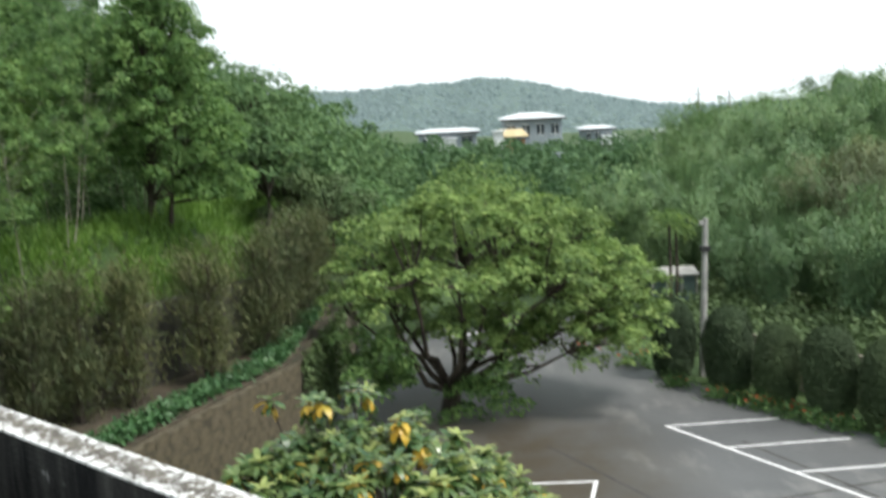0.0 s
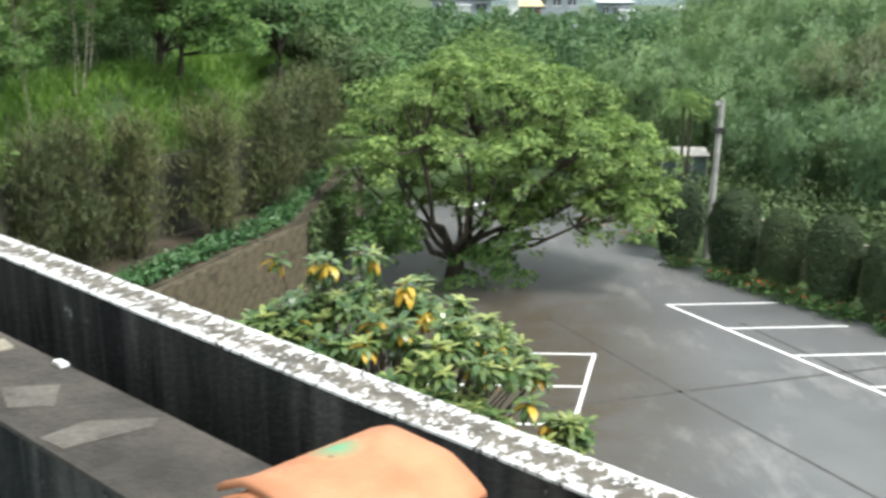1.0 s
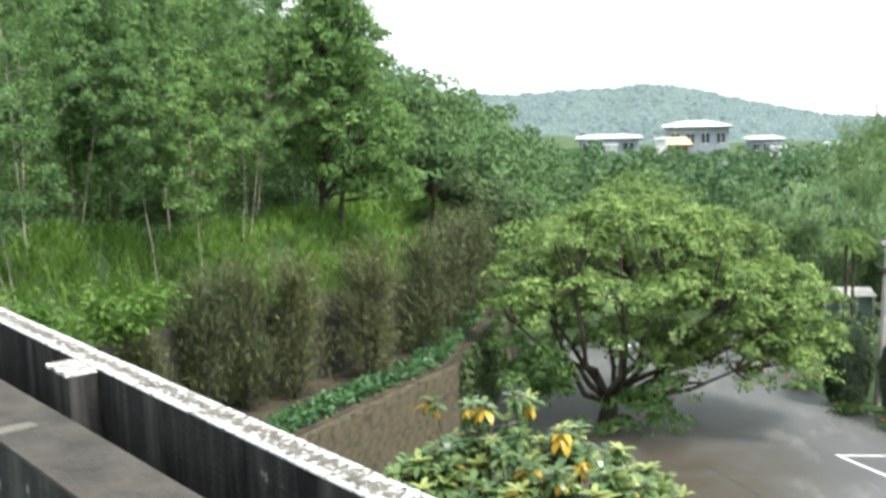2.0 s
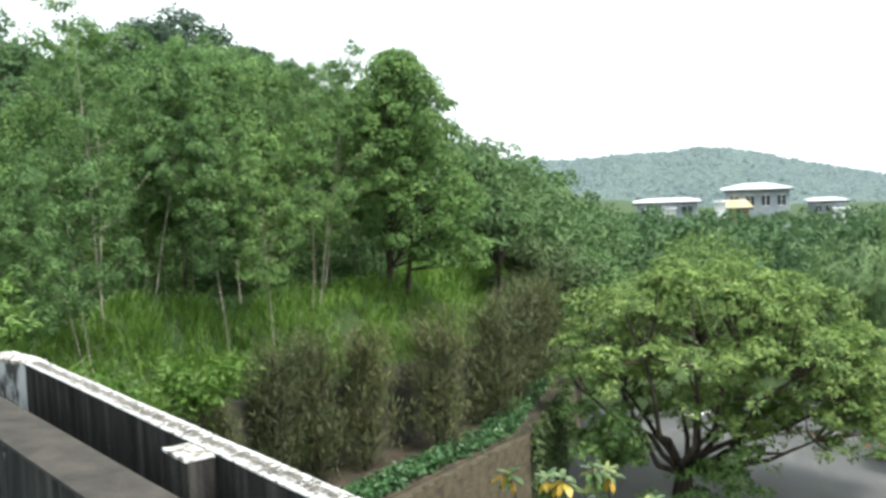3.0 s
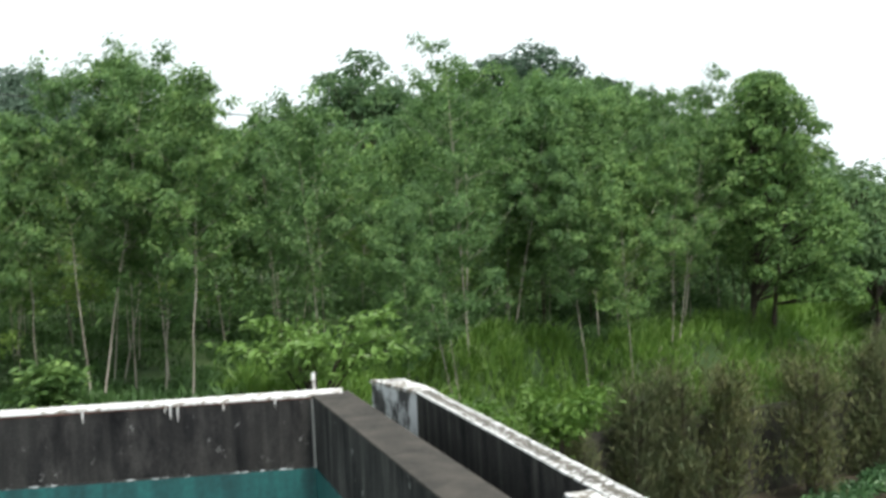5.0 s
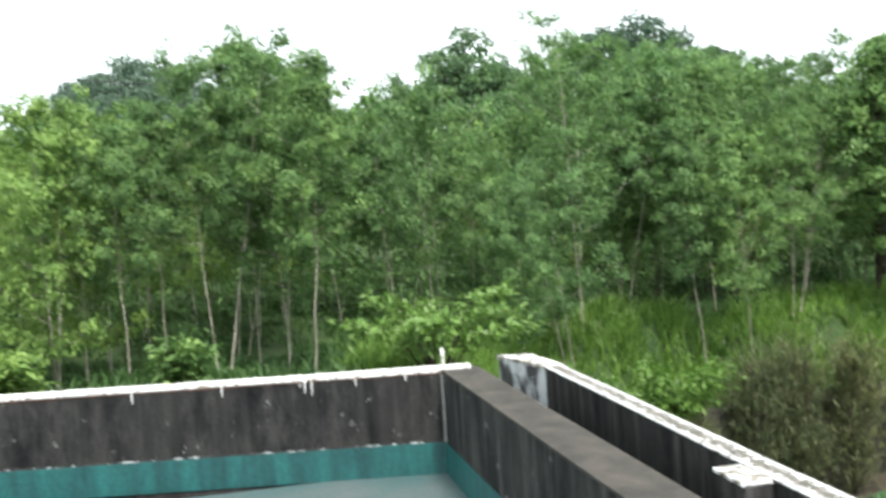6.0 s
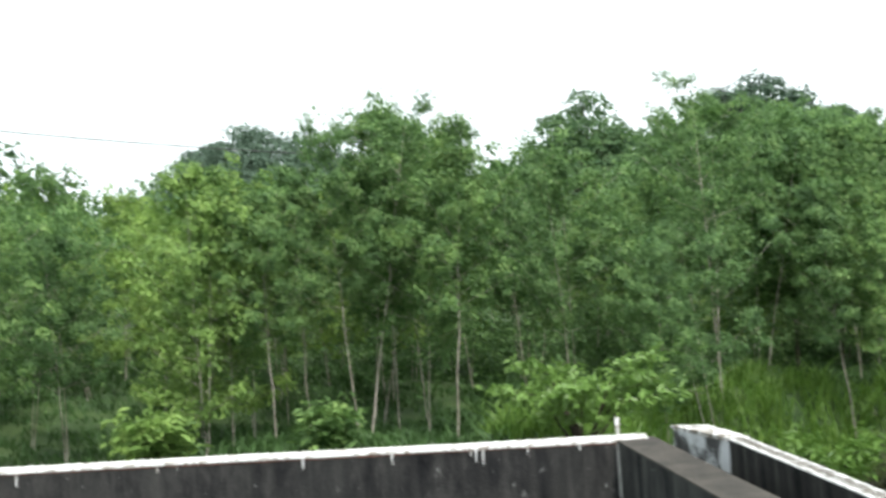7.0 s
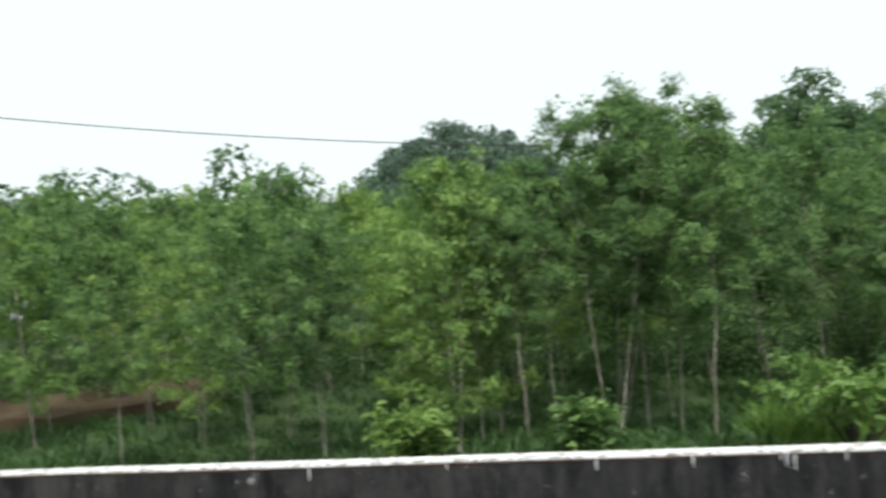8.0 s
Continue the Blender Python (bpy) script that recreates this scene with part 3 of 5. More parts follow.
board = thing("board", "pale weathered board leaning on the end of the stone wall", "board", (-4.1, 39.6, 0.0))
board.rotation_euler = (0, radians(-7), radians(10))
part("plank", uneven(box(bmesh.new(), -0.09, 0.09, -0.03, 0.03, 0.0, 2.3, 0.008), 3, 0.012), M_PATCH, board)

# dry soil of the planting ledge
bm = bmesh.new()
for y0, y1 in zip((9, 14, 20.5, 22.2, 24.3, 30.1, 36.5), (14, 20.5, 22.2, 24.3, 30.1, 36.5, 42.8)):
    slab(bm, [(wall_line(LOWER, y0) - 0.35, y0), (wall_line(LOWER, y1) - 0.35, y1), (wall_line(UPPER, y1), y1), (wall_line(UPPER, y0), y0)], 2.4, 2.79)
setting("planting_bed", bm, M_SOIL, "dry brown soil of a planting ledge", "soil")


# ---- generic plants ----
def slender_tree(seed, height, spread, leaf, material, bark, stems=1, first=0.32, clusters=44, per=60, lower_leaves=0):
    """Thin upright stems with rising branches that carry separate tufts of leaves."""
    rng = np.random.default_rng(seed)
    root = thing("tree", "x", "tree")
    bm, P, O, F = bmesh.new(), [], [], []
    for s in range(stems):
        off = rng.normal(0, 0.12, 2) * (stems > 1)
        top = np.array((rng.normal(0, 0.35) + off[0] * 5, rng.normal(0, 0.35) + off[1] * 5, height * rng.uniform(0.88, 1.0)))
        line = wander(rng, (off[0], off[1], -0.15), top, 8, 0.016)
        r = height * 0.0027 * rng.uniform(0.8, 1.2)
        tube(bm, line, [r * (1 - 0.82 * i / 8) for i in range(9)], 6)
        count = clusters // stems
        for c in range(count):
            t = first + (1 - first) * (c + rng.uniform(0, 1)) / count
            i = min(int(t * 8), 7)
            base = line[i] + (line[i + 1] - line[i]) * (t * 8 - i)
            a = c * 2.4 + rng.normal(0, 0.5)
            prof = math.sin(math.pi * min(1, 0.12 + 0.88 * (t - first) / (1 - first)) ** 0.85)
            reach = spread * (0.2 + 0.85 * prof) * rng.uniform(0.4, 1.15)
            side = np.array((math.cos(a), math.sin(a), 0.0))
            tip = base + side * reach + (0, 0, reach * rng.uniform(0.3, 1.0))
            tube(bm, [base, (base + tip) / 2 + (0, 0, -0.05 * reach), tip], [r * 0.4 * (1.15 - t), r * 0.26 * (1.15 - t), 0.004], 4)
            for q in (0.45, 0.75, 1.0):
                m = int(per * rng.uniform(0.5, 1.3))
                size = (0.15 + 0.055 * spread) * rng.uniform(0.7, 1.35)
                d = rng.normal(0, 1, (m, 3))
                d /= np.linalg.norm(d, axis=1)[:, None]
                d[:, 2] = np.where(d[:, 2] < -0.25, -d[:, 2], d[:, 2])
                centre = base + (tip - base) * q + rng.normal(0, 0.09, 3) * spread
                P.append(centre + d * size * rng.uniform(0.35, 1.15, (m, 1)) * (1.0, 1.0, 1.1))
                face = d * 0.75 + side * 0.4
                F.append(face / np.linalg.norm(face, axis=1)[:, None])
                O.append(d * 0.5 + side * 0.4)
    if lower_leaves:
        q = rng.normal(0, 1, (lower_leaves, 3)) * (spread * 0.5, spread * 0.5, height * 0.12) + (0, 0, height * 0.22)
        P.append(q), O.append(q * 0), F.append(q * 0 + (0, 0, 1))
    part("trunk", bm, bark, root)
    part("crown", leaf_mesh("crown", rng, np.concatenate(P), leaf, 0.5, 0.4, 0.35, np.concatenate(O), np.concatenate(F)), material, root)
    return root


def spread(root, m, label, group=""):
    ob = copy_thing(root, m)
    return tagged(ob, label, "tree", group)


def retire(roots):
    """Takes the pattern plants, which stood only to be copied, out of the scene."""
    for r in roots:
        for o in (*r.children_recursive, r):
            bpy.data.objects.remove(o)


# ---- plantation on the terrace behind the roof ----
kinds = [slender_tree(10 + i, 1.0 * h, s, 0.105, L_PLANT, M_PALEBARK, st, f, 48, 86) for i, (h, s, st, f) in enumerate(
    [(7.2, 1.5, 1, 0.4), (6.6, 1.7, 2, 0.33), (7.0, 1.45, 1, 0.42), (6.2, 1.6, 1, 0.3), (7.6, 1.7, 2, 0.4)])]
distant = [slender_tree(10 + i, 1.0 * h, s, 0.21, L_PLANT, M_PALEBARK, st, f, 44, 26, 420) for i, (h, s, st, f) in enumerate(
    [(7.2, 1.5, 1, 0.4), (6.6, 1.7, 2, 0.33), (7.0, 1.45, 1, 0.42), (6.2, 1.6, 1, 0.3), (7.6, 1.7, 2, 0.4)])]
big = [slender_tree(90 + i, 7.6, 2.5, 0.15, L_PLANT, M_BARK, 3, 0.27, 96, 66) for i in range(2)]
yellow = [slender_tree(40 + i, 6.2, 1.7, 0.13, L_YELL, M_PALEBARK, 2, 0.14, 46, 60) for i in range(2)]
GROUPW = "plantation trees"
LABELW = "slender pale-trunked green tree in a grassy plantation"
LABELY = "yellowish green slender tree in a plantation"
spots = []


def put_tree(x, y, root, scale=1.0, turn=0.0, label=LABELW, lean=0.0):
    spots.append((x, y))
    ob = spread(root, pose(x, y, float(land(x, y)), lean, 0, turn) @ Matrix.Diagonal((scale, scale, scale, 1)), label, GROUPW)
    ob.scale = (scale, scale, scale)
    return ob


FRONT = [(-16.7, 9.4, 5, 0.8), (-17.4, 10.4, 3, 0.82), (-16.1, 10.4, 2, 0.66), (-17.3, 12.1, 2, 0.76), (-16.3, 12.6, 4, 0.8), (-16.3, 13.5, 0, 0.92), (-15.5, 13.5, 3, 0.85),
         (-14.4, 13.1, 2, 0.85), (-16.1, 18.9, 1, 1.0), (-13.4, 18.5, 3, 0.75), (-13.2, 20.8, 1, 0.98), (-11.9, 24.8, 2, 1.0), (-10.9, 25.4, 0, 0.95), (-10.9, 28.4, 1, 1.0),
         (-17.1, 15.1, 0, 0.95), (-18.2, 14.5, 1, 0.95), (-18.3, 6.3, 1, 0.74), (-17.8, 11.2, 5, 0.8), (-19.0, 8.0, 1, 0.68),
         (-9.8, 33.4, 0, 1.0), (-11.6, 31.0, 4, 1.0), (-14.6, 23.0, 4, 1.0), (-12.8, 27.6, 0, 1.0), (-13.8, 33.5, 8, 1.0), (-17.0, 36.5, 7, 1.12), (-20.5, 39.5, 8, 1.22), (-24.5, 38.5, 7, 1.15), (-15.0, 28.5, 8, 0.95), (-11.6, 37.5, 7, 0.9), (-13.6, 41.5, 8, 1.0)]
prng = np.random.default_rng(77)
allkinds = kinds + yellow + big
for x, y, k, s in FRONT:
    put_tree(x, y, allkinds[k], s, prng.uniform(0, 360), LABELY if k in (5, 6) else LABELW, prng.normal(0, 1.5))
for gx in np.arange(-52, -10, 2.5):
    for gy in np.arange(-6, 46, 2.5):
        x, y = gx + prng.uniform(-0.9, 0.9), gy + prng.uniform(-0.9, 0.9)
        if wall_line(UPPER, y) - x < 4.6 or (x > -18.6 and y < 19) or x > -16 and y < 17:
            continue
        if math.hypot(x, y) < 17 or math.hypot(x, y) > 52 or min(math.hypot(x - a, y - b) for a, b in spots) < 1.5:
            continue
        if math.hypot(x, y) > 34 and prng.uniform() < 0.25:
            continue
        yl = prng.uniform() < (0.5 if -x > 1.15 * y else 0.18)
        put_tree(x, y, yellow[int(prng.integers(2))] if yl else (kinds if math.hypot(x, y) < 25 else distant)[int(prng.integers(5))], prng.uniform(0.8, 1.02) * (1.0 if -x < 1.35 * y else 0.76 if math.hypot(x, y) < 28 else 0.86), prng.uniform(0, 360), LABELY if yl else LABELW, prng.normal(0, 2))

# ---- conifers along the planting ledge ----
def cypress(seed):
    rng = np.random.default_rng(seed)
    root = thing("conifer", "x", "conifer")
    bm, P, O = bmesh.new(), [], []
    for s in range(3):
        a = s * 2.1
        line = wander(rng, (0.05 * math.cos(a), 0.05 * math.sin(a), -0.1), (0.3 * math.cos(a), 0.3 * math.sin(a), 3.3 + rng.uniform(-0.3, 0.2)), 6, 0.05)
        tube(bm, line, [0.078 * (1 - 0.12 * i) for i in range(7)], 6)
        for c in range(40):
            t = rng.uniform(0.06, 0.97)
            i = min(int(t * 6), 5)
            base = line[i] + (line[i + 1] - line[i]) * (t * 6 - i)
            b = rng.uniform(0, 6.28)
            reach = rng.uniform(0.25, 1.0) * (1.12 - 0.4 * t)
            tip = base + np.array((math.cos(b) * reach, math.sin(b) * reach, reach * rng.uniform(0.5, 1.1)))
            tube(bm, [base, tip], [0.014, 0.004], 4)
            for q in (0.4, 0.7, 1.0):
                P.append(base + (tip - base) * q + rng.normal(0, 0.12, (19, 3)) * (1, 1, 1.9))
                O.append(np.repeat(np.array([[math.cos(b) * 0.3, math.sin(b) * 0.3, 0.9]]), 19, 0))
    part("trunk", bm, M_BARK, root)
    part("crown", leaf_mesh("crown", rng, np.concatenate(P), 0.21, 0.11, 0.0, -0.3, np.concatenate(O)), L_CYP, root)
    return root


cyps = [cypress(i) for i in range(3)]
for i, (x, y, s) in enumerate([(-11.3, 22.4, 0.72), (-10.45, 24.0, 0.98), (-9.75, 24.95, 1.03), (-8.72, 26.1, 1.0), (-7.1, 28.2, 1.0), (-6.1, 31.5, 1.0), (-5.75, 34.2, 1.0), (-5.6, 36.8, 1.0), (-5.6, 39.6, 0.95)]):
    ob = copy_thing(cyps[i % 3], pose(x, y, 2.74, 0, 0, 50 * i))
    wide = (1.1, 1.0, 1.08, 1.1, 1.12, 1.2, 1.2, 1.2, 1.2)[i] * s
    ob.scale = (wide, wide, s * 1.1)
    tagged(ob, "thin browning conifer with dark stems on the planting ledge", "conifer", "conifers on the ledge")

# ---- trimmed hedge columns beyond the parking bays ----
def hedge_column(seed):
    rng = np.random.default_rng(seed)
    root = thing("hedge_bush", "x", "bush")
    bm = tube(bmesh.new(), [(0, 0, -0.05), (0, 0, 0.5), (0, 0, 2.1)], [0.06, 0.05, 0.02], 6)
    part("trunk", bm, M_BARK, root)
    z = rng.uniform(0.02, 1, 16000) ** 0.85 * 2.58
    rad = np.interp(z, [0, 0.5, 1.6, 2.2, 2.5, 2.62], [0.5, 0.68, 0.77, 0.64, 0.4, 0.06])
    a = rng.uniform(0, 2 * math.pi, len(z))
    rad = rad * (1 + 0.08 * np.sin(3 * a + z * 2)) * np.sqrt(rng.uniform(0.55, 1.02, len(z)))
    P = np.stack([np.cos(a) * rad, np.sin(a) * rad, z], 1)
    O = np.stack([np.cos(a), np.sin(a), 0.5 + 0 * a], 1) * 0.5
    part("foliage", leaf_mesh("foliage", rng, P, 0.095, 0.6, 0.0, -0.15, O, O * 2 / np.linalg.norm(O * 2, axis=1)[:, None]), L_HEDGE, root)
    return root


cols = [hedge_column(i) for i in range(3)]
for i in range(11):
    along = -0.15 if i == 0 else 2.0 * i + 0.42
    x, y = 8.0 + 0.575 * along, 36.2 - 0.816 * along
    s = 1.09 + 0.06 * math.sin(i * 2.3)
    ob = copy_thing(cols[i % 3], pose(x, y, -0.02, 0, 0, 70 * i) @ Matrix.Diagonal((s, s, s, 1)))
    ob.scale = (s * 1.0, s * 1.0, s)
    tagged(ob, "dark green clipped column of hedge beside the car park", "bush", "clipped hedge columns")
retire(kinds + distant + yellow + big + cyps + cols)


# ---- the broad tree in the car park ----
def broad_tree():
    rng = np.random.default_rng(5)
    root = thing("tree", "broad multi-stemmed tree with layered bright green crown in the car park", "tree", (-0.3, 33.4, 0))
    trunk, P, O, F = bmesh.new(), [], [], []
    fork = np.array((0.05, 0, 0.7))
    tube(trunk, [(0, 0, -0.1), (0.02, 0, 0.3), fork], [0.4, 0.32, 0.27], 10)

    def storey(count, rx, ry, z, fall, cx, lo=0.0):
        """Leaf pads over an ellipse, lower towards its rim."""
        for k in range(count):
            a, q = k * 2.4 + rng.normal(0, 0.3), math.sqrt(rng.uniform(lo, 1))
            yield np.array((cx + math.cos(a) * rx * q, math.sin(a) * ry * q, z - fall * q * q + rng.normal(0, 0.14))), rng.uniform(0.42, 0.8)

    pads = [*storey(34, 3.5, 2.8, 7.45, 1.1, 1.3), *storey(12, 2.4, 2.2, 6.5, 0.4, 1.2), *storey(46, 5.3, 4.2, 5.6, 0.55, 1.65, 0.15), *storey(20, 3.8, 3.0, 4.7, 0.5, 1.3, 0.1),
            *storey(20, 2.6, 2.6, 4.7, 0.8, 4.7, 0.1), *storey(16, 2.3, 2.3, 3.7, 0.7, 5.1, 0.1), *storey(16, 2.0, 1.8, 2.9, 0.6, 5.2, 0.1), *storey(10, 1.8, 1.8, 4.4, 0.5, -2.4, 0.1),
            *storey(9, 1.2, 1.0, 2.7, 0.5, 2.4), *storey(8, 2.0, 1.5, 3.5, 0.4, 0.6), *storey(6, 2.6, 1.8, 3.0, 0.4, 0.5)]
    # crooked limbs from the fork to the pads, several to a limb
    limbs = []
    for k in range(11):
        a = k * 2 * math.pi / 11 + rng.normal(0, 0.15)
        reach = rng.uniform(2.0, 3.4)
        rise = rng.uniform(2.2, 4.4)
        end = fork + np.array((math.cos(a) * reach + 0.9, math.sin(a) * reach * 0.85, rise))
        knee = fork + (end - fork) * (0.45, 0.45, 0.35) + rng.normal(0, 0.15, 3)
        pts = [fork, (fork + knee) / 2 + rng.normal(0, 0.16, 3), knee, (knee + end) / 2 + rng.normal(0, 0.3, 3), end]
        tube(trunk, pts, [0.115, 0.1, 0.085, 0.065, 0.04], 7)
        limbs += pts[2:]
    for low in ((3.9, -1.4, 2.2), (3.1, -1.0, 1.7), (-2.9, -0.6, 3.4), (4.6, 0.6, 2.8)):
        tube(trunk, wander(rng, fork, low, 5, 0.16), [0.12, 0.1, 0.08, 0.065, 0.05, 0.03], 7)
        limbs.append(np.array(low))
    for c, w in pads:
        near = min(limbs, key=lambda p: float(np.linalg.norm(p - c)) + 1.5 * max(0.0, p[2] - c[2]))
        tube(trunk, [near, (near + c) / 2 + rng.normal(0, 0.1, 3) - (0, 0, 0.1), c - (0, 0, 0.12)], [0.05, 0.034, 0.012], 5)
        for q in range(17):
            off = rng.normal(0, 1, 2) * w * 0.55
            bulge = (off[0] ** 2 + off[1] ** 2) / (w * w)
            cc = c + np.array((off[0], off[1], 0.22 - 0.36 * bulge + rng.normal(0, 0.05)))
            tilt = np.array((off[0] / w * 0.8, off[1] / w * 0.8, 1.0))
            n = 15
            ang = np.arange(n) * 2.4 + rng.uniform(0, 6)
            d = np.stack([np.cos(ang), np.sin(ang), rng.uniform(-0.5, 0.45, n)], 1)
            P.append(cc + d * 0.07 + rng.normal(0, 0.045, (n, 3)))
            O.append(d * 1.6)
            F.append(np.repeat(tilt[None] / np.linalg.norm(tilt), n, 0) * 0.8 + d * 0.3)
    part("trunk", trunk, M_BARK, root)
    part("crown", leaf_mesh("crown", rng, np.concatenate(P), 0.18, 0.52, 0.0, 0.12, np.concatenate(O), np.concatenate(F)), L_MAIN, root)
    # leafy shoots round the foot, in tufts
    cs = np.concatenate([rng.normal(0, 1, (20, 3)) * (0.5, 0.5, 0.7) + (1.5, -0.9, 1.4), rng.normal(0, 1, (50, 3)) * (0.62, 0.6, 0.7) + (-2.0, -0.9, 1.9), rng.normal(0, 1, (5, 3)) * (0.5, 0.4, 0.3) + (0.2, -0.9, 0.4)])
    cs[:, 2] = np.abs(cs[:, 2])
    q, d = clump_cloud(rng, cs, rng.uniform(0.25, 0.5, len(cs)), 75, 0.8)
    part("basal_growth", leaf_mesh("basal_growth", rng, q, 0.2, 0.42, 0.3, 0.2, d * 0.5, d), L_PLANT, root, "dark green shoots round the foot of the trunk")
    return root


broad_tree()


# ---- the shrub with big glossy and golden leaves below the parapet ----
def arched_leaves(name, rng, base, heading, rise, length, width, bend):
    """Long leaves that rise from a whorl and arch over: two quads and a tip each, folded along the midrib."""
    n = len(base)
    L = (length * rng.uniform(0.75, 1.2, n))[:, None]
    side = np.stack([-heading[:, 1], heading[:, 0], 0 * rise], 1)
    up = np.array((0, 0, 1.0))
    p, rows = base.copy(), []
    for k, (step, w) in enumerate(((0.0, 0.22), (0.36, 1.0), (0.36, 0.82), (0.28, 0.0))):
        e = (rise - bend * (0.0, 0.2, 0.6, 1.0)[k] + rng.normal(0, 0.06, n))[:, None]
        p = p + (heading * np.cos(e) + up * np.sin(e)) * L * step
        half = side * L * width * w * 0.5
        rows += [p - half, p + half] if w else [p]
    v = np.stack(rows, 1).reshape(-1, 3)
    k = np.arange(n) * 7
    faces = np.concatenate([np.stack([k, k + 1, k + 3, k + 2], 1), np.stack([k + 2, k + 3, k + 5, k + 4], 1)]).tolist() + np.stack([k + 4, k + 5, k + 6], 1).tolist()
    me = bpy.data.meshes.new(name)
    me.from_pydata(v.tolist(), [], faces)
    me.polygons.foreach_set("use_smooth", [True] * len(me.polygons))
    return me


def rosette_shrub(at, radius, height, count, seed, name_label, shoots=()):
    rng = np.random.default_rng(seed)
    root = thing("shrub", name_label, "shrub", at)
    stems, tips = bmesh.new(), []
    sets = {"leaves": [], "young_leaves": [], "golden_leaves": []}
    for i in range(count):
        a, r = rng.uniform(0, 6.283), radius * math.sqrt(rng.uniform(0, 1))
        x = math.cos(a) * r
        shell = height * (1 - 0.3 * (r / radius) ** 2) - 0.28 * max(0.0, x - 0.3) - 0.12 * max(0.0, -x - 1.2)
        z = shell * (rng.uniform(0.8, 1.02) if i % 10 < 7 else rng.uniform(0.2, 0.75))
        tips.append(np.array((x * 1.1, math.sin(a) * r * 0.8, z)))
    tips += [np.array(p) for p in shoots]
    for i, tip in enumerate(tips):
        foot = np.array((tip[0] * 0.35, tip[1] * 0.35, 0.0))
        tube(stems, [foot, (foot + tip) / 2 + rng.normal(0, 0.1, 3), tip], [0.035, 0.025, 0.014], 5)
        gold = i >= count or rng.uniform() < 0.26
        young = rng.uniform() < 0.45
        for w, (n, rise) in enumerate(((6, 0.75), (8, 0.25), (6, -0.35))):
            ang = np.arange(n) * 6.283 / n + rng.uniform(0, 6)
            for j, b in enumerate(ang):
                kind = "golden_leaves" if gold and w > 0 and rng.uniform() < 0.42 else "young_leaves" if young and w == 0 else "leaves"
                sets[kind].append((*(tip - (0, 0, 0.07 * w)), math.cos(b), math.sin(b), rise + rng.normal(0, 0.2)))
    part("stem", stems, M_BARK, root)
    for kind, length, width, bend, mat, label in (("leaves", 0.4, 0.36, 1.0, L_CROT, ""), ("young_leaves", 0.34, 0.36, 0.8, L_YOUNG, "pale yellow green young leaves"), ("golden_leaves", 0.42, 0.38, 1.4, L_GOLD, "golden yellow old leaves")):
        a = np.array(sets[kind])
        if len(a):
            part(kind, arched_leaves(kind, rng, a[:, :3], np.c_[a[:, 3:5], 0 * a[:, 5]], a[:, 5], length, width, bend), mat, root, label)
    return root


rosette_shrub((-1.6, 19.6, 0), 3.15, 4.3, 230, 8, "large shrub of glossy green leaf whorls with golden leaves", ((-2.4, 1.2, 4.4), (-1.55, 1.0, 4.35), (-1.2, 0.6, 4.5), (-0.6, 0.8, 4.65), (-0.35, 1.2, 4.5)))
rosette_shrub((2.2, 20.3, 0), 0.45, 1.1, 9, 9, "small shrub of glossy leaf whorls at a parking bay")

# ---- grass, ground cover and woods ----
grng = np.random.default_rng(21)
n = 230000
gx, gy = np.repeat(grng.uniform(-34, -5, n // 20), 20), np.repeat(grng.uniform(2, 47, n // 20), 20)
lush = np.repeat(grng.uniform(0.45, 1.35, n // 20), 20)
gx, gy = gx + grng.normal(0, 0.16, n), gy + grng.normal(0, 0.16, n)
d2 = wall_line(UPPER, gy) - gx
bu, bv = (gx + 6.9) * 0.7524 - (gy - 8.75) * 0.6587, (gx + 6.9) * 0.6587 + (gy - 8.75) * 0.7524
keep = (d2 > 0.15) & (grng.uniform(0, 1, n) < np.where(d2 < 8, 1.0, 0.45)) & ((bv > 0.5) | (bu < -1.6 + 0.2 * bv))
gx, gy, lush = gx[keep], gy[keep], lush[keep]
P = np.stack([gx, gy, land(gx, gy) - 0.03], 1)
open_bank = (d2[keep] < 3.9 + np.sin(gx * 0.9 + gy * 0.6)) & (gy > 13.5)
tall = (0.66 + 0.24 * np.sin(gx * 1.3) * np.sin(gy * 1.1)) * lush
tagged(part("grass", blades("grass", grng, P[open_bank], tall[open_bank], 0.022), L_GRASS, None), "tall bright green grass on the open bank", "grass", kind="stuff")
# the rest is shorter and takes the greens darkened for tree shade
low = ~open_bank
tagged(part("undergrowth", blades("undergrowth", grng, P[low], tall[low] * 0.42, 0.022), L_UNDER, None), "green grass and weeds under the trees, darkened for their shade", "undergrowth", kind="stuff")

n = 10000
y = grng.uniform(16, 42, n)
f = grng.uniform(0, 1, n)
x = wall_line(LOWER, y) - 0.45 - f * np.clip(wall_line(LOWER, y) - wall_line(UPPER, y) - 0.9, 0.35, 0.95)
P = np.stack([x, y, 2.79 + grng.uniform(0.02, 0.3, n)], 1)
tagged(part("ground_cover", leaf_mesh("ground_cover", grng, P, 0.18, 0.55, 0.4), L_COVER, None), "low green leafy ground cover on the planting ledge", "ground cover", kind="stuff")


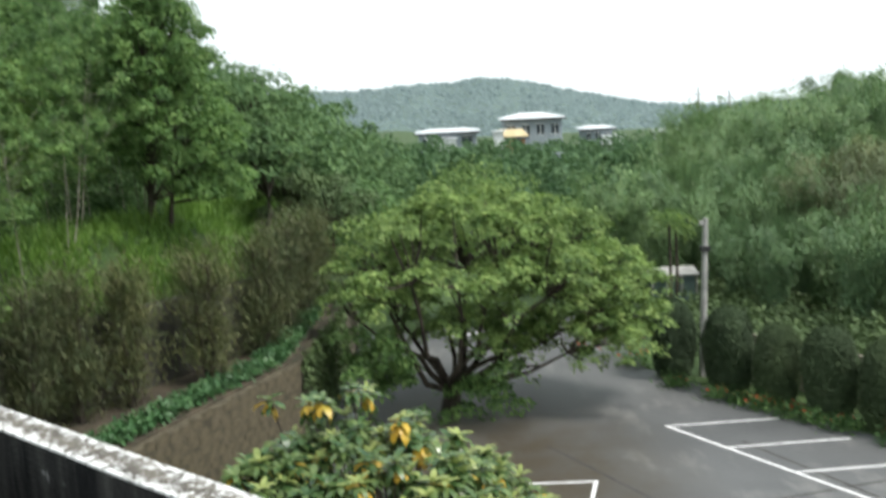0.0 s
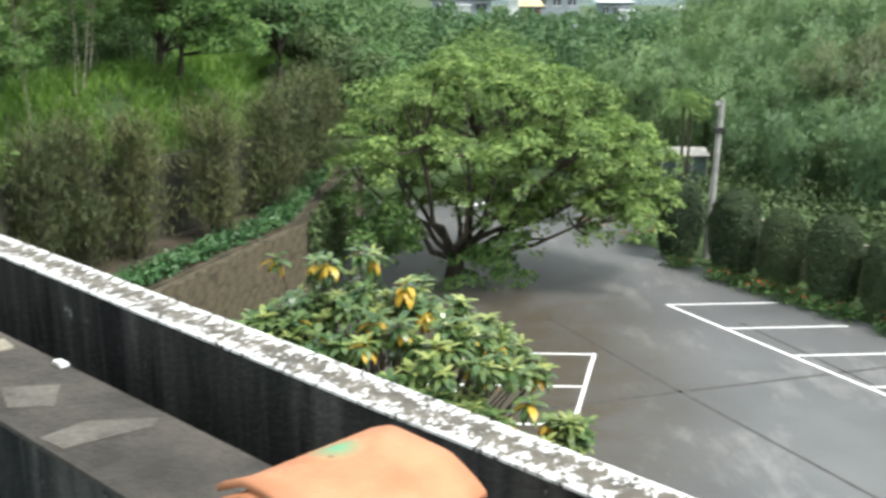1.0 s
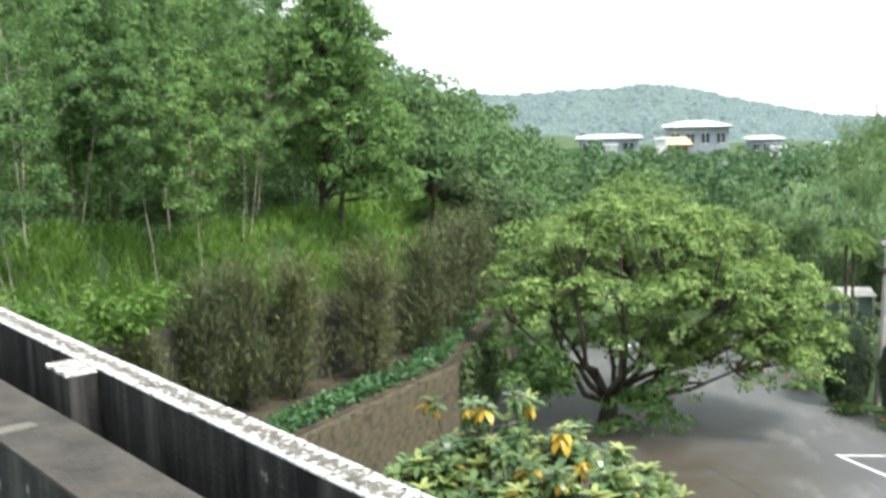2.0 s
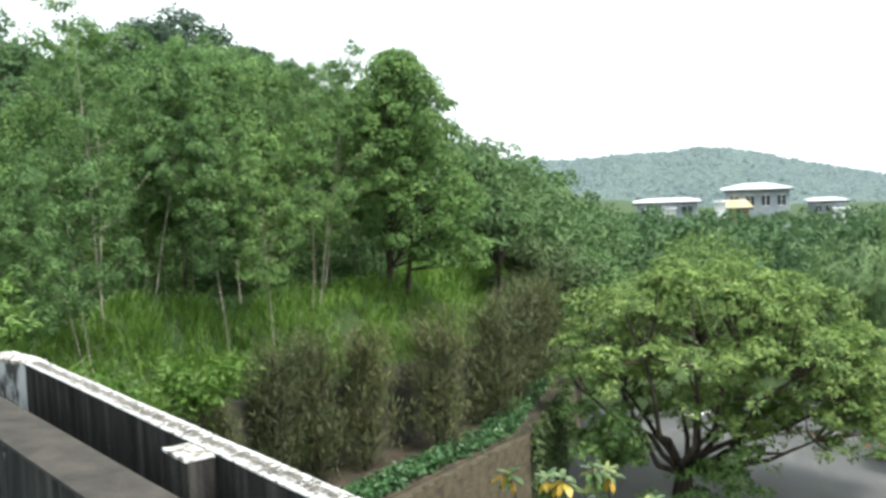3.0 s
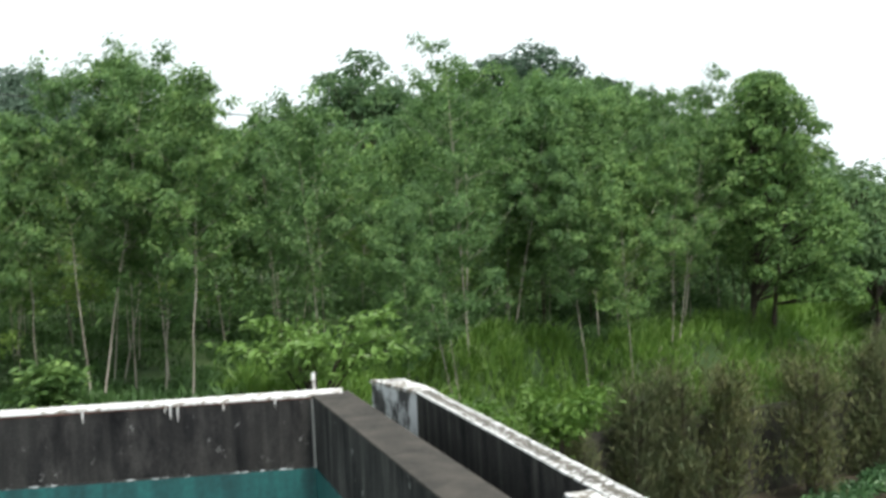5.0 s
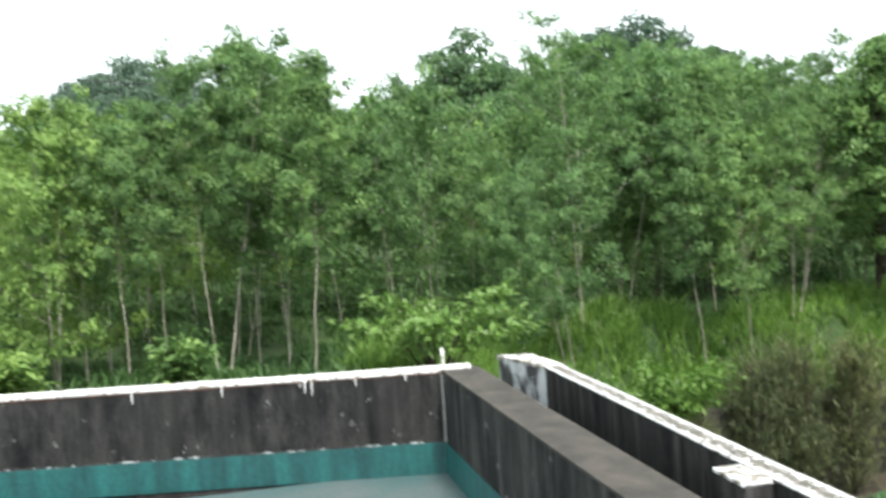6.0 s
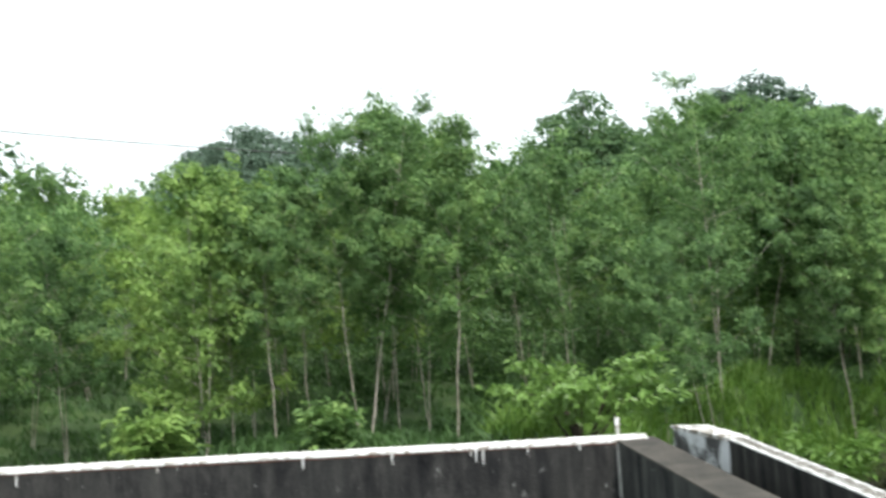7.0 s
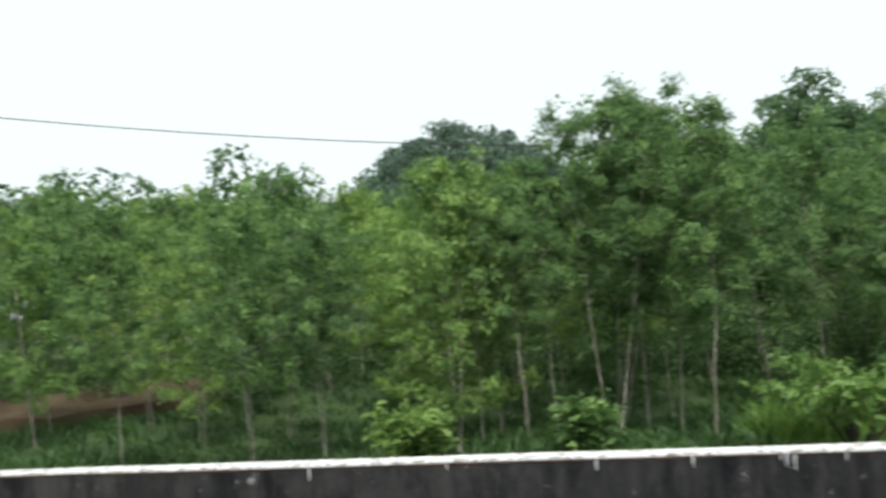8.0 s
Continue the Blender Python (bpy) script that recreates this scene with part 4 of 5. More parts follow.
def woods(name, seed, count, region, height, radius, per, leaf, material, label, keep, lift=None):
    rng = np.random.default_rng(seed)
    x, y = rng.uniform(region[0], region[1], count), rng.uniform(region[2], region[3], count)
    k = keep(x, y)
    x, y = x[k], y[k]
    top = land(x, y) + height * rng.uniform(0.75, 1.1, len(x)) * (lift(x, y) if lift else 1.0)
    cs, rs = [], []
    for i in range(len(x)):
        r = radius * rng.uniform(0.7, 1.25)
        for j in range(6):
            cs.append((x[i] + rng.normal(0, r * 0.6), y[i] + rng.normal(0, r * 0.6), top[i] - r * (0.2 + 0.75 * j)))
            rs.append(r * rng.uniform(0.45, 0.8) * (1 + 0.1 * j))
    q, d = clump_cloud(rng, cs, rs, per)
    return tagged(part(name, leaf_mesh(name, rng, q, leaf, 0.6, 0.2, 0.1, d * 0.5, d), material, None), label, "woods", kind="stuff")


woods("hillside_woods", 31, 640, (-75, 0, 48, 112), 7.0, 1.9, 62, 0.44, L_WOODS, "dense green wood over a hillside", lambda x, y: (x < -4 - (y - 48) * 0.02) & (x > -75),
      lambda x, y: np.interp(x / y * 80, [-60, -40, -30, -18, -12, -9, -5], [1.2, 1.3, 1.25, 1.05, 0.95, 0.7, 0.5]))
woods("terrace_woods", 34, 170, (-80, -46, -16, 46), 6.5, 1.9, 50, 0.42, L_WOODS, "green wood behind the plantation", lambda x, y: x < -46)
woods("valley_woods", 32, 360, (-12, 60, 62, 178), 4.4, 1.9, 46, 0.7, L_WOODS, "green wood in the valley below the houses", lambda x, y: (x > -8) & (x > (y - 60) * 0.02 + 3 - 12 * (y > 75)))
woods("knoll_woods", 33, 520, (-195, -130, 90, 155), 5.0, 2.4, 40, 0.8, L_FAR, "wooded knoll in the distance, tinted for haze", lambda x, y: (x + 163) ** 2 + (y - 121) ** 2 < 30 ** 2)


def round_tree(name_label, at, height, radius, leaf, material, seed, squash=0.8, layers=22, per=70, trunk_r=0.18, bark=None):
    rng = np.random.default_rng(seed)
    root = thing("tree", name_label, "tree", at)
    bm = bmesh.new()
    line = wander(rng, (0, 0, -0.2), (0, 0, height * 0.75), 5, 0.15)
    tube(bm, line, [trunk_r * (1 - 0.16 * i) for i in range(6)], 8)
    cs, rs = [], []
    for i in range(layers):
        a, r = i * 2.4, radius * math.sqrt((i + 0.5) / layers) * 0.8
        z = height - radius * squash * 0.9 * (r / radius) ** 2 - rng.uniform(0.2, 0.55) * height * 0.6 * (i % 3) / 2 - radius * 0.3
        c = np.array((math.cos(a) * r, math.sin(a) * r, z))
        tube(bm, [line[3], (line[3] + c) / 2 + (0, 0, 0.2), c], [trunk_r * 0.45, trunk_r * 0.3, 0.02], 5)
        cs.append(c), rs.append(radius * rng.uniform(0.25, 0.45))
    q, d = clump_cloud(rng, cs, rs, per, 0.7)
    part("trunk", bm, bark or M_BARK, root)
    part("crown", leaf_mesh("crown", rng, q, leaf, 0.5, 0.3, 0.15, d * 0.5, d), material, root)
    return root


round_tree("dark evergreen tree standing up on the hill", (-38.3, 74.5, 13.5), 11.5, 5.2, 0.5, L_DARK, 51, 0.6, 26, 150, 0.4)
round_tree("dark evergreen tree standing up on the hill", (-33.3, 77.0, 12.5), 9.5, 3.6, 0.45, L_DARK, 52, 0.6, 20, 150, 0.35)
round_tree("pale green rounded tree above the plantation", (-26.5, 56, 7.2), 12.0, 6.0, 0.42, L_PLANT, 53, 0.7, 30, 90, 0.3)
round_tree("pale green rounded tree above the plantation", (-20.8, 57, float(land(-20.8, 57))), 16.6 - float(land(-20.8, 57)), 4.6, 0.4, L_PLANT, 55, 0.7, 28, 90, 0.3)
round_tree("tall conical dark green tree behind the plantation", (-33.8, 45.1, 9.3), 11.0, 3.2, 0.34, L_WOODS, 54, 1.6, 34, 150, 0.25)
for i, (x, y, h, r, mat) in enumerate([(-8.5, 44.5, 6.0, 2.6, L_WOODS), (-9.5, 50.5, 7.0, 3.0, L_WOODS), (-5.6, 47.5, 5.0, 2.3, L_THICK), (-4.8, 52, 6.0, 2.6, L_PLANT), (-12.5, 44.5, 7.5, 2.8, L_WOODS),
                                       (-6.5, 40.5, 4.2, 1.5, L_THICK), (-6.9, 38.0, 4.6, 1.5, L_WOODS), (-7.6, 42.0, 5.0, 1.8, L_WOODS)]):
    round_tree("dark green tree crowding the end of the stone wall" if mat == L_THICK else "green tree behind the stone wall", (x, y, float(land(x, y))), h, r, 0.26, mat, 60 + i, 0.8, 24, 80, 0.14)
for i, (x, y, h, r) in enumerate([(-2.5, 41.5, 6.6, 3.2), (1.2, 45.5, 7.0, 3.6), (5.5, 52, 5.6, 3.2), (1.5, 60, 7.2, 3.6)]):
    round_tree("bright green spreading tree behind the broad tree", (x, y, 0), h, r, 0.26, L_MAIN, 70 + i, 0.6, 26, 90, 0.16)


def tall_dense_tree(at, height, seed, label):
    """Slender forked stems under a tall crown of rounded clumps, fuller low on one side."""
    rng = np.random.default_rng(seed)
    root = thing("tree", label, "tree", at)
    bm, cs, rs = bmesh.new(), [], []
    line = wander(rng, (0, 0, -0.2), (0.55, 0.1, height * 0.92), 8, 0.03)
    tube(bm, line, [0.12 * (1 - 0.1 * i) for i in range(9)], 8)
    second = wander(rng, (0.55, 0.3, -0.2), (1.3, 0.2, height * 0.6), 6, 0.05)
    tube(bm, second, [0.085 * (1 - 0.12 * i) for i in range(7)], 7)
    count = 120
    for i in range(count):
        t = 0.14 + 0.86 * (i + 0.5) / count
        a = i * 2.4 + rng.normal(0, 0.3)
        wide = float(np.interp(t, [0.14, 0.25, 0.4, 0.62, 0.86, 1.0], [0.9, 1.75, 2.2, 2.05, 1.25, 0.25]))
        axis = float(np.interp(t, [0.14, 0.25, 0.4, 0.62, 1.0], [2.2, 1.6, 1.05, 0.8, 0.6]))
        r = wide * math.sqrt(rng.uniform(0.05, 1.0))
        c = np.array((math.cos(a) * r + axis, math.sin(a) * r, height * t - 0.3))
        k = min(int(t * 6), 6)
        stem = line[k] if c[0] < 1.6 or t > 0.5 else second[min(k + 1, 6)]
        tube(bm, [stem, (stem + c) / 2, c], [0.035, 0.022, 0.008], 5)
        cs.append(c), rs.append(rng.uniform(0.28, 0.68))
    q, d = clump_cloud(rng, cs, rs, 190, 0.75)
    part("trunk", bm, M_BARK, root)
    part("crown", leaf_mesh("crown", rng, q, 0.17, 0.5, 0.3, 0.3, d * 0.5, d), L_TALL, root)


tall_dense_tree((-9.5, 31.8, float(land(-9.5, 31.8))), 14.85 - float(land(-9.5, 31.8)), 5, "tall dense green tree at the edge of the grassy bank")


# ---- bamboo on the slope beyond the hedge ----
def bamboo(seed, material):
    rng = np.random.default_rng(seed)
    root = thing("bamboo_clump", "x", "bamboo")
    bm, P, O, F = bmesh.new(), [], [], []
    for c in range(16):
        a = rng.uniform(0, 6.283)
        h, out = rng.uniform(6.0, 8.5), rng.uniform(0.6, 2.6)
        pts = [np.array((math.cos(a) * (0.3 + out * t ** 2), math.sin(a) * (0.3 + out * t ** 2), h * (t - 0.16 * t ** 3))) for t in np.linspace(0, 1, 7)]
        tube(bm, pts, [0.035 * (1 - 0.13 * i) for i in range(7)], 5)
        for t in rng.uniform(0.15, 1.0, 30):
            i = min(int(t * 6), 5)
            p = pts[i] + (pts[i + 1] - pts[i]) * (t * 6 - i)
            P.append(p + rng.normal(0, 0.26, (10, 3)))
            O.append(np.repeat(np.array([[math.cos(a), math.sin(a), -0.5]]), 10, 0) * 0.5)
            F.append(np.repeat(np.array([[math.cos(a) * 0.7, math.sin(a) * 0.7, 0.7]]), 10, 0))
    tagged(part("stem", bm, M_BARK, root), kind="stuff")
    part("foliage", leaf_mesh("foliage", rng, np.concatenate(P), 0.38, 0.22, 0.0, 0.5, np.concatenate(O), np.concatenate(F)), material, root)
    return root


bams = [bamboo(1, L_BAMB), bamboo(2, L_BAMB), bamboo(3, L_BROWN)]
brng = np.random.default_rng(9)
for x in np.arange(10.0, 46, 3.0):
    for y in np.arange(40, 88, 3.4):
        bx, by = x + brng.uniform(-1.2, 1.2), y + brng.uniform(-1.2, 1.2)
        lim = 12.5 + max(0, (44 - by)) * 0.9
        if bx < lim - 4 * (by > 50) - 3 * (by > 60) or math.atan2(bx, by) > 0.56 or (by > 66 and brng.uniform() < 0.3):
            continue
        if by > 55 and bx + 2.4 < 0.25 * by:
            continue
        brown = math.hypot(bx - 21, by - 50) < 3.6
        s = brng.uniform(0.75, 1.0) * (0.8 if by < 50 and bx < 17 else 1.12 if by > 60 else 1.0)
        ob = copy_thing(bams[2 if brown else int(brng.integers(2))], pose(bx, by, float(land(bx, by)) - 0.05, 0, 0, brng.uniform(0, 360)) @ Matrix.Diagonal((s, s, s, 1)))
        ob.scale = (s, s, s)
        tagged(ob, "withered brownish bamboo clump on the slope" if brown else "arching green bamboo clump on the slope", "bamboo", "bamboo clumps")
retire(bams)

# ---- far hill and houses ----
def far_hill():
    bm = bmesh.new()
    xs = np.arange(-420, 520, 3.5)
    prof = np.interp(xs, [-420, -150, -62, -40, -14, 2, 14, 30, 51, 86, 112, 160, 520], [10, 17, 15.6, 15.2, 16.9, 16.4, 18.5, 16.5, 11.5, 3.6, 1.5, 2.5, 6])
    rows = []
    for k, (dy, f) in enumerate([(-150, 0.0), (-110, 0.25), (-75, 0.5), (-45, 0.72), (-20, 0.88), (-6, 0.97), (0, 1.0), (60, 0.6)]):
        rows.append([bm.verts.new((x, 450 + dy + 6 * noise.noise((x * 0.05, k, 0)), -6 + (p + 6) * f + (1.0 if f > 0.2 else 0) * (noise.noise((x * 0.22, k * 1.7, 3)) * 0.9 + noise.noise((x * 0.6, k * 2.3, 9)) * 0.5))) for x, p in zip(xs, prof)])
    for r0, r1 in zip(rows, rows[1:]):
        for i in range(len(xs) - 1):
            bm.faces.new((r0[i], r0[i + 1], r1[i + 1], r1[i]))
    return bm


tagged(part("backdrop", far_hill(), M_HILL, None), "blue green wooded hill on the skyline, faintly glowing for haze", "hill", kind="structure")


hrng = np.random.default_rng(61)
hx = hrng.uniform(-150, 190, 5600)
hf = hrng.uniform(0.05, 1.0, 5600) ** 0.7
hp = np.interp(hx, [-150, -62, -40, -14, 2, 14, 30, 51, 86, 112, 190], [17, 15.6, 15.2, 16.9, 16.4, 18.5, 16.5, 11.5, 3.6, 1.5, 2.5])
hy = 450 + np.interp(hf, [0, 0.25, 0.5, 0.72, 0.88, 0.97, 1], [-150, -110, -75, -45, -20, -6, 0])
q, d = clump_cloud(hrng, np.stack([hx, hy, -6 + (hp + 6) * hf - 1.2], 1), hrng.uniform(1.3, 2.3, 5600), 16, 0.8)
tagged(part("far_woods", leaf_mesh("far_woods", hrng, q, 1.7, 0.8, 0.2, 0.0, d * 0.4, d * 0.9 + (0, -2.4, 3.6)), L_HILL, None), "trees covering the distant hill, tinted blue green for haze", "woods", kind="stuff")


def house(name_label, x, y, w, d, z0, eave, ridge, wall, roof, windows=3, hip=0.3, annex=None):
    """Walls, an overhanging eave slab, a low hipped roof and framed windows; an annex is (x0, x1, height)."""
    root = thing("house", name_label, "house", (x, y, z0))
    part("wall", box(bmesh.new(), -w / 2, w / 2, 0, d, -3, eave), wall, root)
    o = 0.7
    bm = box(bmesh.new(), -w / 2 - o, w / 2 + o, -o, d + o, eave, eave + 0.18)
    lo = [bm.verts.new(p) for p in ((-w / 2 - o, -o, eave + 0.18), (w / 2 + o, -o, eave + 0.18), (w / 2 + o, d + o, eave + 0.18), (-w / 2 - o, d + o, eave + 0.18))]
    hi = [bm.verts.new(p) for p in ((-w / 2 + hip * w, d / 2, ridge), (w / 2 - hip * w, d / 2, ridge))]
    for f in ((lo[0], lo[1], hi[1], hi[0]), (lo[2], lo[3], hi[0], hi[1]), (lo[1], lo[2], hi[1]), (lo[3], lo[0], hi[0])):
        bm.faces.new(f)
    part("roof", bm, roof, root)
    # shadow under the eave, built as a dark strip along its edge
    part("fascia", box(bmesh.new(), -w / 2 - o - 0.03, w / 2 + o + 0.03, -o - 0.06, -o - 0.003, eave - 0.3, eave + 0.02), M_GLASSSHADE, root, "dark strip painted as the shadow under the eave")
    if annex:
        a0, a1, h = annex
        low = part("annex", box(bmesh.new(), a0, a1, -2.2, -0.01, -3, h), M_HOUSEW, root, "pale annex with a flat roof")
        part("annex_roof", box(bmesh.new(), a0 - 0.3, a1 + 0.3, -2.6, -0.012, h + 0.004, h + 0.25), M_ROOFW, low)
    for i in range(windows):
        cx, hw = -w / 2 + (i + 0.5) * w / windows, w / windows * 0.26
        win = part("window", box(bmesh.new(), cx - hw, cx + hw, -0.06, 0.02, eave * 0.4, eave * 0.78), M_GLASSSHADE, root)
        for f in ((cx - hw - 0.1, cx + hw + 0.1, eave * 0.78, eave * 0.78 + 0.12), (cx - hw - 0.1, cx + hw + 0.1, eave * 0.4 - 0.12, eave * 0.4), (cx - 0.05, cx + 0.05, eave * 0.4, eave * 0.78)):
            part("frame", box(bmesh.new(), f[0], f[1], -0.1, -0.062, f[2], f[3]), M_HOUSEW, win)
    return root


house("grey house with a wide pale metal roof", 15.9, 194, 11.0, 9, 0.8, 5.0, 6.1, M_HOUSEG, M_ROOFW, 4)
house("low white house with a grey roof", -0.4, 193, 11.0, 8, 0.4, 3.6, 4.3, M_HOUSEG, M_ROOFW, 3, 0.2, (-3.8, 1.6, 2.4))
house("small brown house with a yellow awning", 11.3, 187, 4.9, 4, 0.5, 2.3, 3.7, M_HOUSEO, M_HOUSEY, 2, 0.05, (-3.3, -1.6, 3.4))
house("low pale house among trees", 28.0, 193, 5.4, 7, 0.0, 3.3, 3.9, M_HOUSEG, M_ROOFW, 3, 0.2, (0.6, 4.4, 1.9))
house("white house at the edge of the wood", 41.4, 188, 5.2, 6, -0.6, 2.9, 3.4, M_HOUSEW, M_ROOFW, 2, 0.1)

for x, top in ((71.0, 11.0), (79.8, 9.6)):
    mast = thing("mast", "thin lattice mast on the distant skyline", "mast", (x, 292, -1.0), group="distant masts")
    part("shaft", tube(bmesh.new(), [(0, 0, -4), (0, 0, top * 0.6), (0, 0, top)], [0.5, 0.35, 0.12], 4), M_POLE, mast)
    part("crossarm", box(bmesh.new(), -1.1, 1.1, -0.1, 0.1, top * 0.8, top * 0.8 + 0.25), M_POLE, mast)

bm = uneven(slab(bmesh.new(), [(-28.2, 3.2), (-26.2, 3.6), (-25.4, 9.2), (-27.4, 9.6)], 8.0, [9.1, 8.7, 8.55, 8.95]), 6, 0.18, 0.8)
tagged(part("soil_bank", bm, M_ORANGE, None), "bare orange brown soil bank among the trees", "soil", kind="structure")

# low garden wall and dark undergrowth behind the hedge
bm = bmesh.new()
slab(bm, [(9.6, 36.9), (18.2, 24.7), (18.36, 24.8), (9.76, 37.0)], -0.1, 1.6)
garden = setting("wall_garden", uneven(bm, 6, 0.02), M_PATCH, "low pale garden wall behind the hedge", "wall")
for k in range(7):
    t = k / 6
    part("post", box(bmesh.new(), 9.6 + 8.6 * t - 0.09, 9.6 + 8.6 * t + 0.25, 36.9 - 12.2 * t - 0.12, 36.9 - 12.2 * t + 0.22, -0.1, 1.85, 0.02), M_PATCH, garden)
urng = np.random.default_rng(41)
ux, uy = urng.uniform(8.5, 34, 1500), urng.uniform(27, 62, 1500)
k = ((ux - 9.7) * 0.816 + (uy - 36.9) * 0.575 > 0.9) & ~((abs(ux - 10.4) < 1.6) & (abs(uy - 47.6) < 1.5))
ux, uy = ux[k], uy[k]
q, d = clump_cloud(urng, np.stack([ux, uy, land(ux, uy) + urng.uniform(0.1, 0.9, len(ux))], 1), urng.uniform(0.4, 1.0, len(ux)), 34, 0.9)
tagged(part("thicket", leaf_mesh("thicket", urng, q, 0.3, 0.5, 0.2, 0.1, d * 0.5, d), L_THICK, None), "dark green thicket below the bamboo", "thicket", kind="stuff")
iy = urng.uniform(30.2, 41.6, 3000)
iz = urng.uniform(0.0, 1.0, 3000) ** 0.7 * np.interp(iy, [30, 36.5, 42.8], [2.85, 2.85, 2.0])
P = np.stack([wall_line(LOWER, iy) + urng.uniform(0.02, 0.2, 3000), iy, iz], 1)
tagged(part("creeper", leaf_mesh("creeper", urng, P, 0.2, 0.6, 0.0, 0.4), L_THICK, None), "dark creeper hanging over the far stretch of the stone wall", "creeper", kind="stuff")

# ---- utility pole, shed, palm, flowers ----
pole = thing("utility_pole", "grey concrete utility pole behind the hedge", "pole", (8.95, 36.2, 0))
pole.rotation_euler = (radians(-1.0), radians(2.0), 0)
part("shaft", tube(bmesh.new(), [(0, 0, -0.3), (0, 0, 3), (0, 0, 5.8)], [0.14, 0.12, 0.095], 12), M_POLE, pole)
part("bracket", box(bmesh.new(), -0.16, 0.16, -0.16, 0.16, 4.6, 4.8, 0.02), M_DARKMETAL, pole, "dark metal band")
part("lamp_bracket", box(bmesh.new(), -0.24, -0.05, -0.07, 0.07, 5.55, 5.71, 0.02), M_POLE, pole)

shed = thing("shed", "small greenish shed with a pale metal roof", "shed", (10.4, 47.5, 0))
part("wall", box(bmesh.new(), -1.0, 1.0, 0, 0.8, 0, 1.7), M_SHED, shed)
bm = slab(bmesh.new(), [(-1.15, -0.3), (1.15, -0.3), (1.15, 0.9), (-1.15, 0.9)], 1.7, [1.75, 1.75, 1.95, 1.95])
part("roof", bm, M_POLE, shed, "pale metal roof")
for i in range(4):
    part("post", box(bmesh.new(), -1.1 + i * 0.7, -1.04 + i * 0.7, -0.28, -0.21, 0, 1.7), M_POLE, shed)


def palm(at, h, seed):
    rng = np.random.default_rng(seed)
    root = thing("palm", "small slender-trunked palm beside the shed", "palm", at, group="palms beside the shed")
    part("trunk", tube(bmesh.new(), [(0, 0, -0.1), (0.05, 0, h * 0.5), (0.02, 0.03, h)], [0.11, 0.08, 0.07], 8), M_BARK, root)
    P, O = [], []
    for k in range(12):
        a = k * 2.4
        for t in np.linspace(0.1, 1, 12):
            r = 0.85 * t
            c = np.array((math.cos(a) * r, math.sin(a) * r, h + (2.0 if k % 2 else 1.2) * t - (1.6 if k % 2 else 1.5) * t * t))
            for s in (-1, 1):
                P.append(c)
                O.append((-math.sin(a) * s + math.cos(a) * 0.6, math.cos(a) * s + math.sin(a) * 0.6, -0.4))
    part("fronds", leaf_mesh("fronds", rng, np.array(P), 0.36, 0.16, 0.0, 0.0, np.array(O) * 2.5), L_MAIN, root)


palm((9.65, 44.9, 0), 4.5, 1)
palm((10.05, 45.4, 0), 4.2, 2)


def flower_bush(at, r, seed, flowers):
    rng = np.random.default_rng(seed)
    root = thing("flower_bush", "low bush with red flowers under the hedge", "flower bush", at, group="flowering bushes")
    q = rng.normal(0, 1, (420, 3)) * (r, r * 0.7, r * 0.5) + (0, 0, r * 0.7)
    q[:, 2] = np.abs(q[:, 2])
    part("foliage", leaf_mesh("foliage", rng, q, 0.14, 0.5, 0.3), L_PLANT, root)
    q = rng.normal(0, 1, (flowers, 3)) * (r * 0.8, r * 0.5, r * 0.3) + (0, 0, r * 1.2)
    tagged(part("blossom", leaf_mesh("blossom", rng, q, 0.12, 0.9, 0.5), M_RED, root, "red flowers"), kind="stuff")


for i, (x, y, r, f) in enumerate([(8.75, 33.4, 0.25, 14), (9.85, 32.0, 0.3, 26), (10.5, 31.1, 0.3, 22), (11.6, 29.6, 0.3, 8), (7.7, 35.0, 0.25, 16), (12.6, 28.2, 0.3, 12), (5.9, 39.2, 0.8, 60), (6.8, 38.0, 0.35, 12), (9.3, 32.8, 0.25, 10), (11.0, 30.4, 0.28, 12)]):
    flower_bush((x, y, 0), r, 80 + i, f)


# ---- the spreading shrub and undergrowth behind the roof ----
def layered_shrub(at, seed, reach, height, material, label, branches=12, depth=0.05):
    rng = np.random.default_rng(seed)
    root = thing("shrub", label, "shrub", at)
    bm, P, O = bmesh.new(), [], []
    for k in range(branches):
        a = k * 2.4 + rng.normal(0, 0.3)
        r = reach * rng.uniform(0.5, 1.0)
        tip = np.array((math.cos(a) * r, math.sin(a) * r, height * rng.uniform(0.65, 1.05)))
        mid = tip * (0.5, 0.5, 0.85)
        tube(bm, [(0, 0, 0), mid, tip], [0.03, 0.02, 0.006], 5)
        for q in np.linspace(0.35, 1.0, 7):
            c = mid + (tip - mid) * (q * 2 - 1) if q > 0.5 else mid * (q * 2)
            P.append(c + rng.normal(0, 1, (26, 3)) * (0.17, 0.17, depth))
            O.append(np.repeat(np.array([[math.cos(a), math.sin(a), 0.0]]), 26, 0) * 0.5)
    part("stem", bm, M_BARK, root)
    part("leaves", leaf_mesh("leaves", rng, np.concatenate(P), 0.2, 0.4, 0.9, 0.05, np.concatenate(O)), material, root)


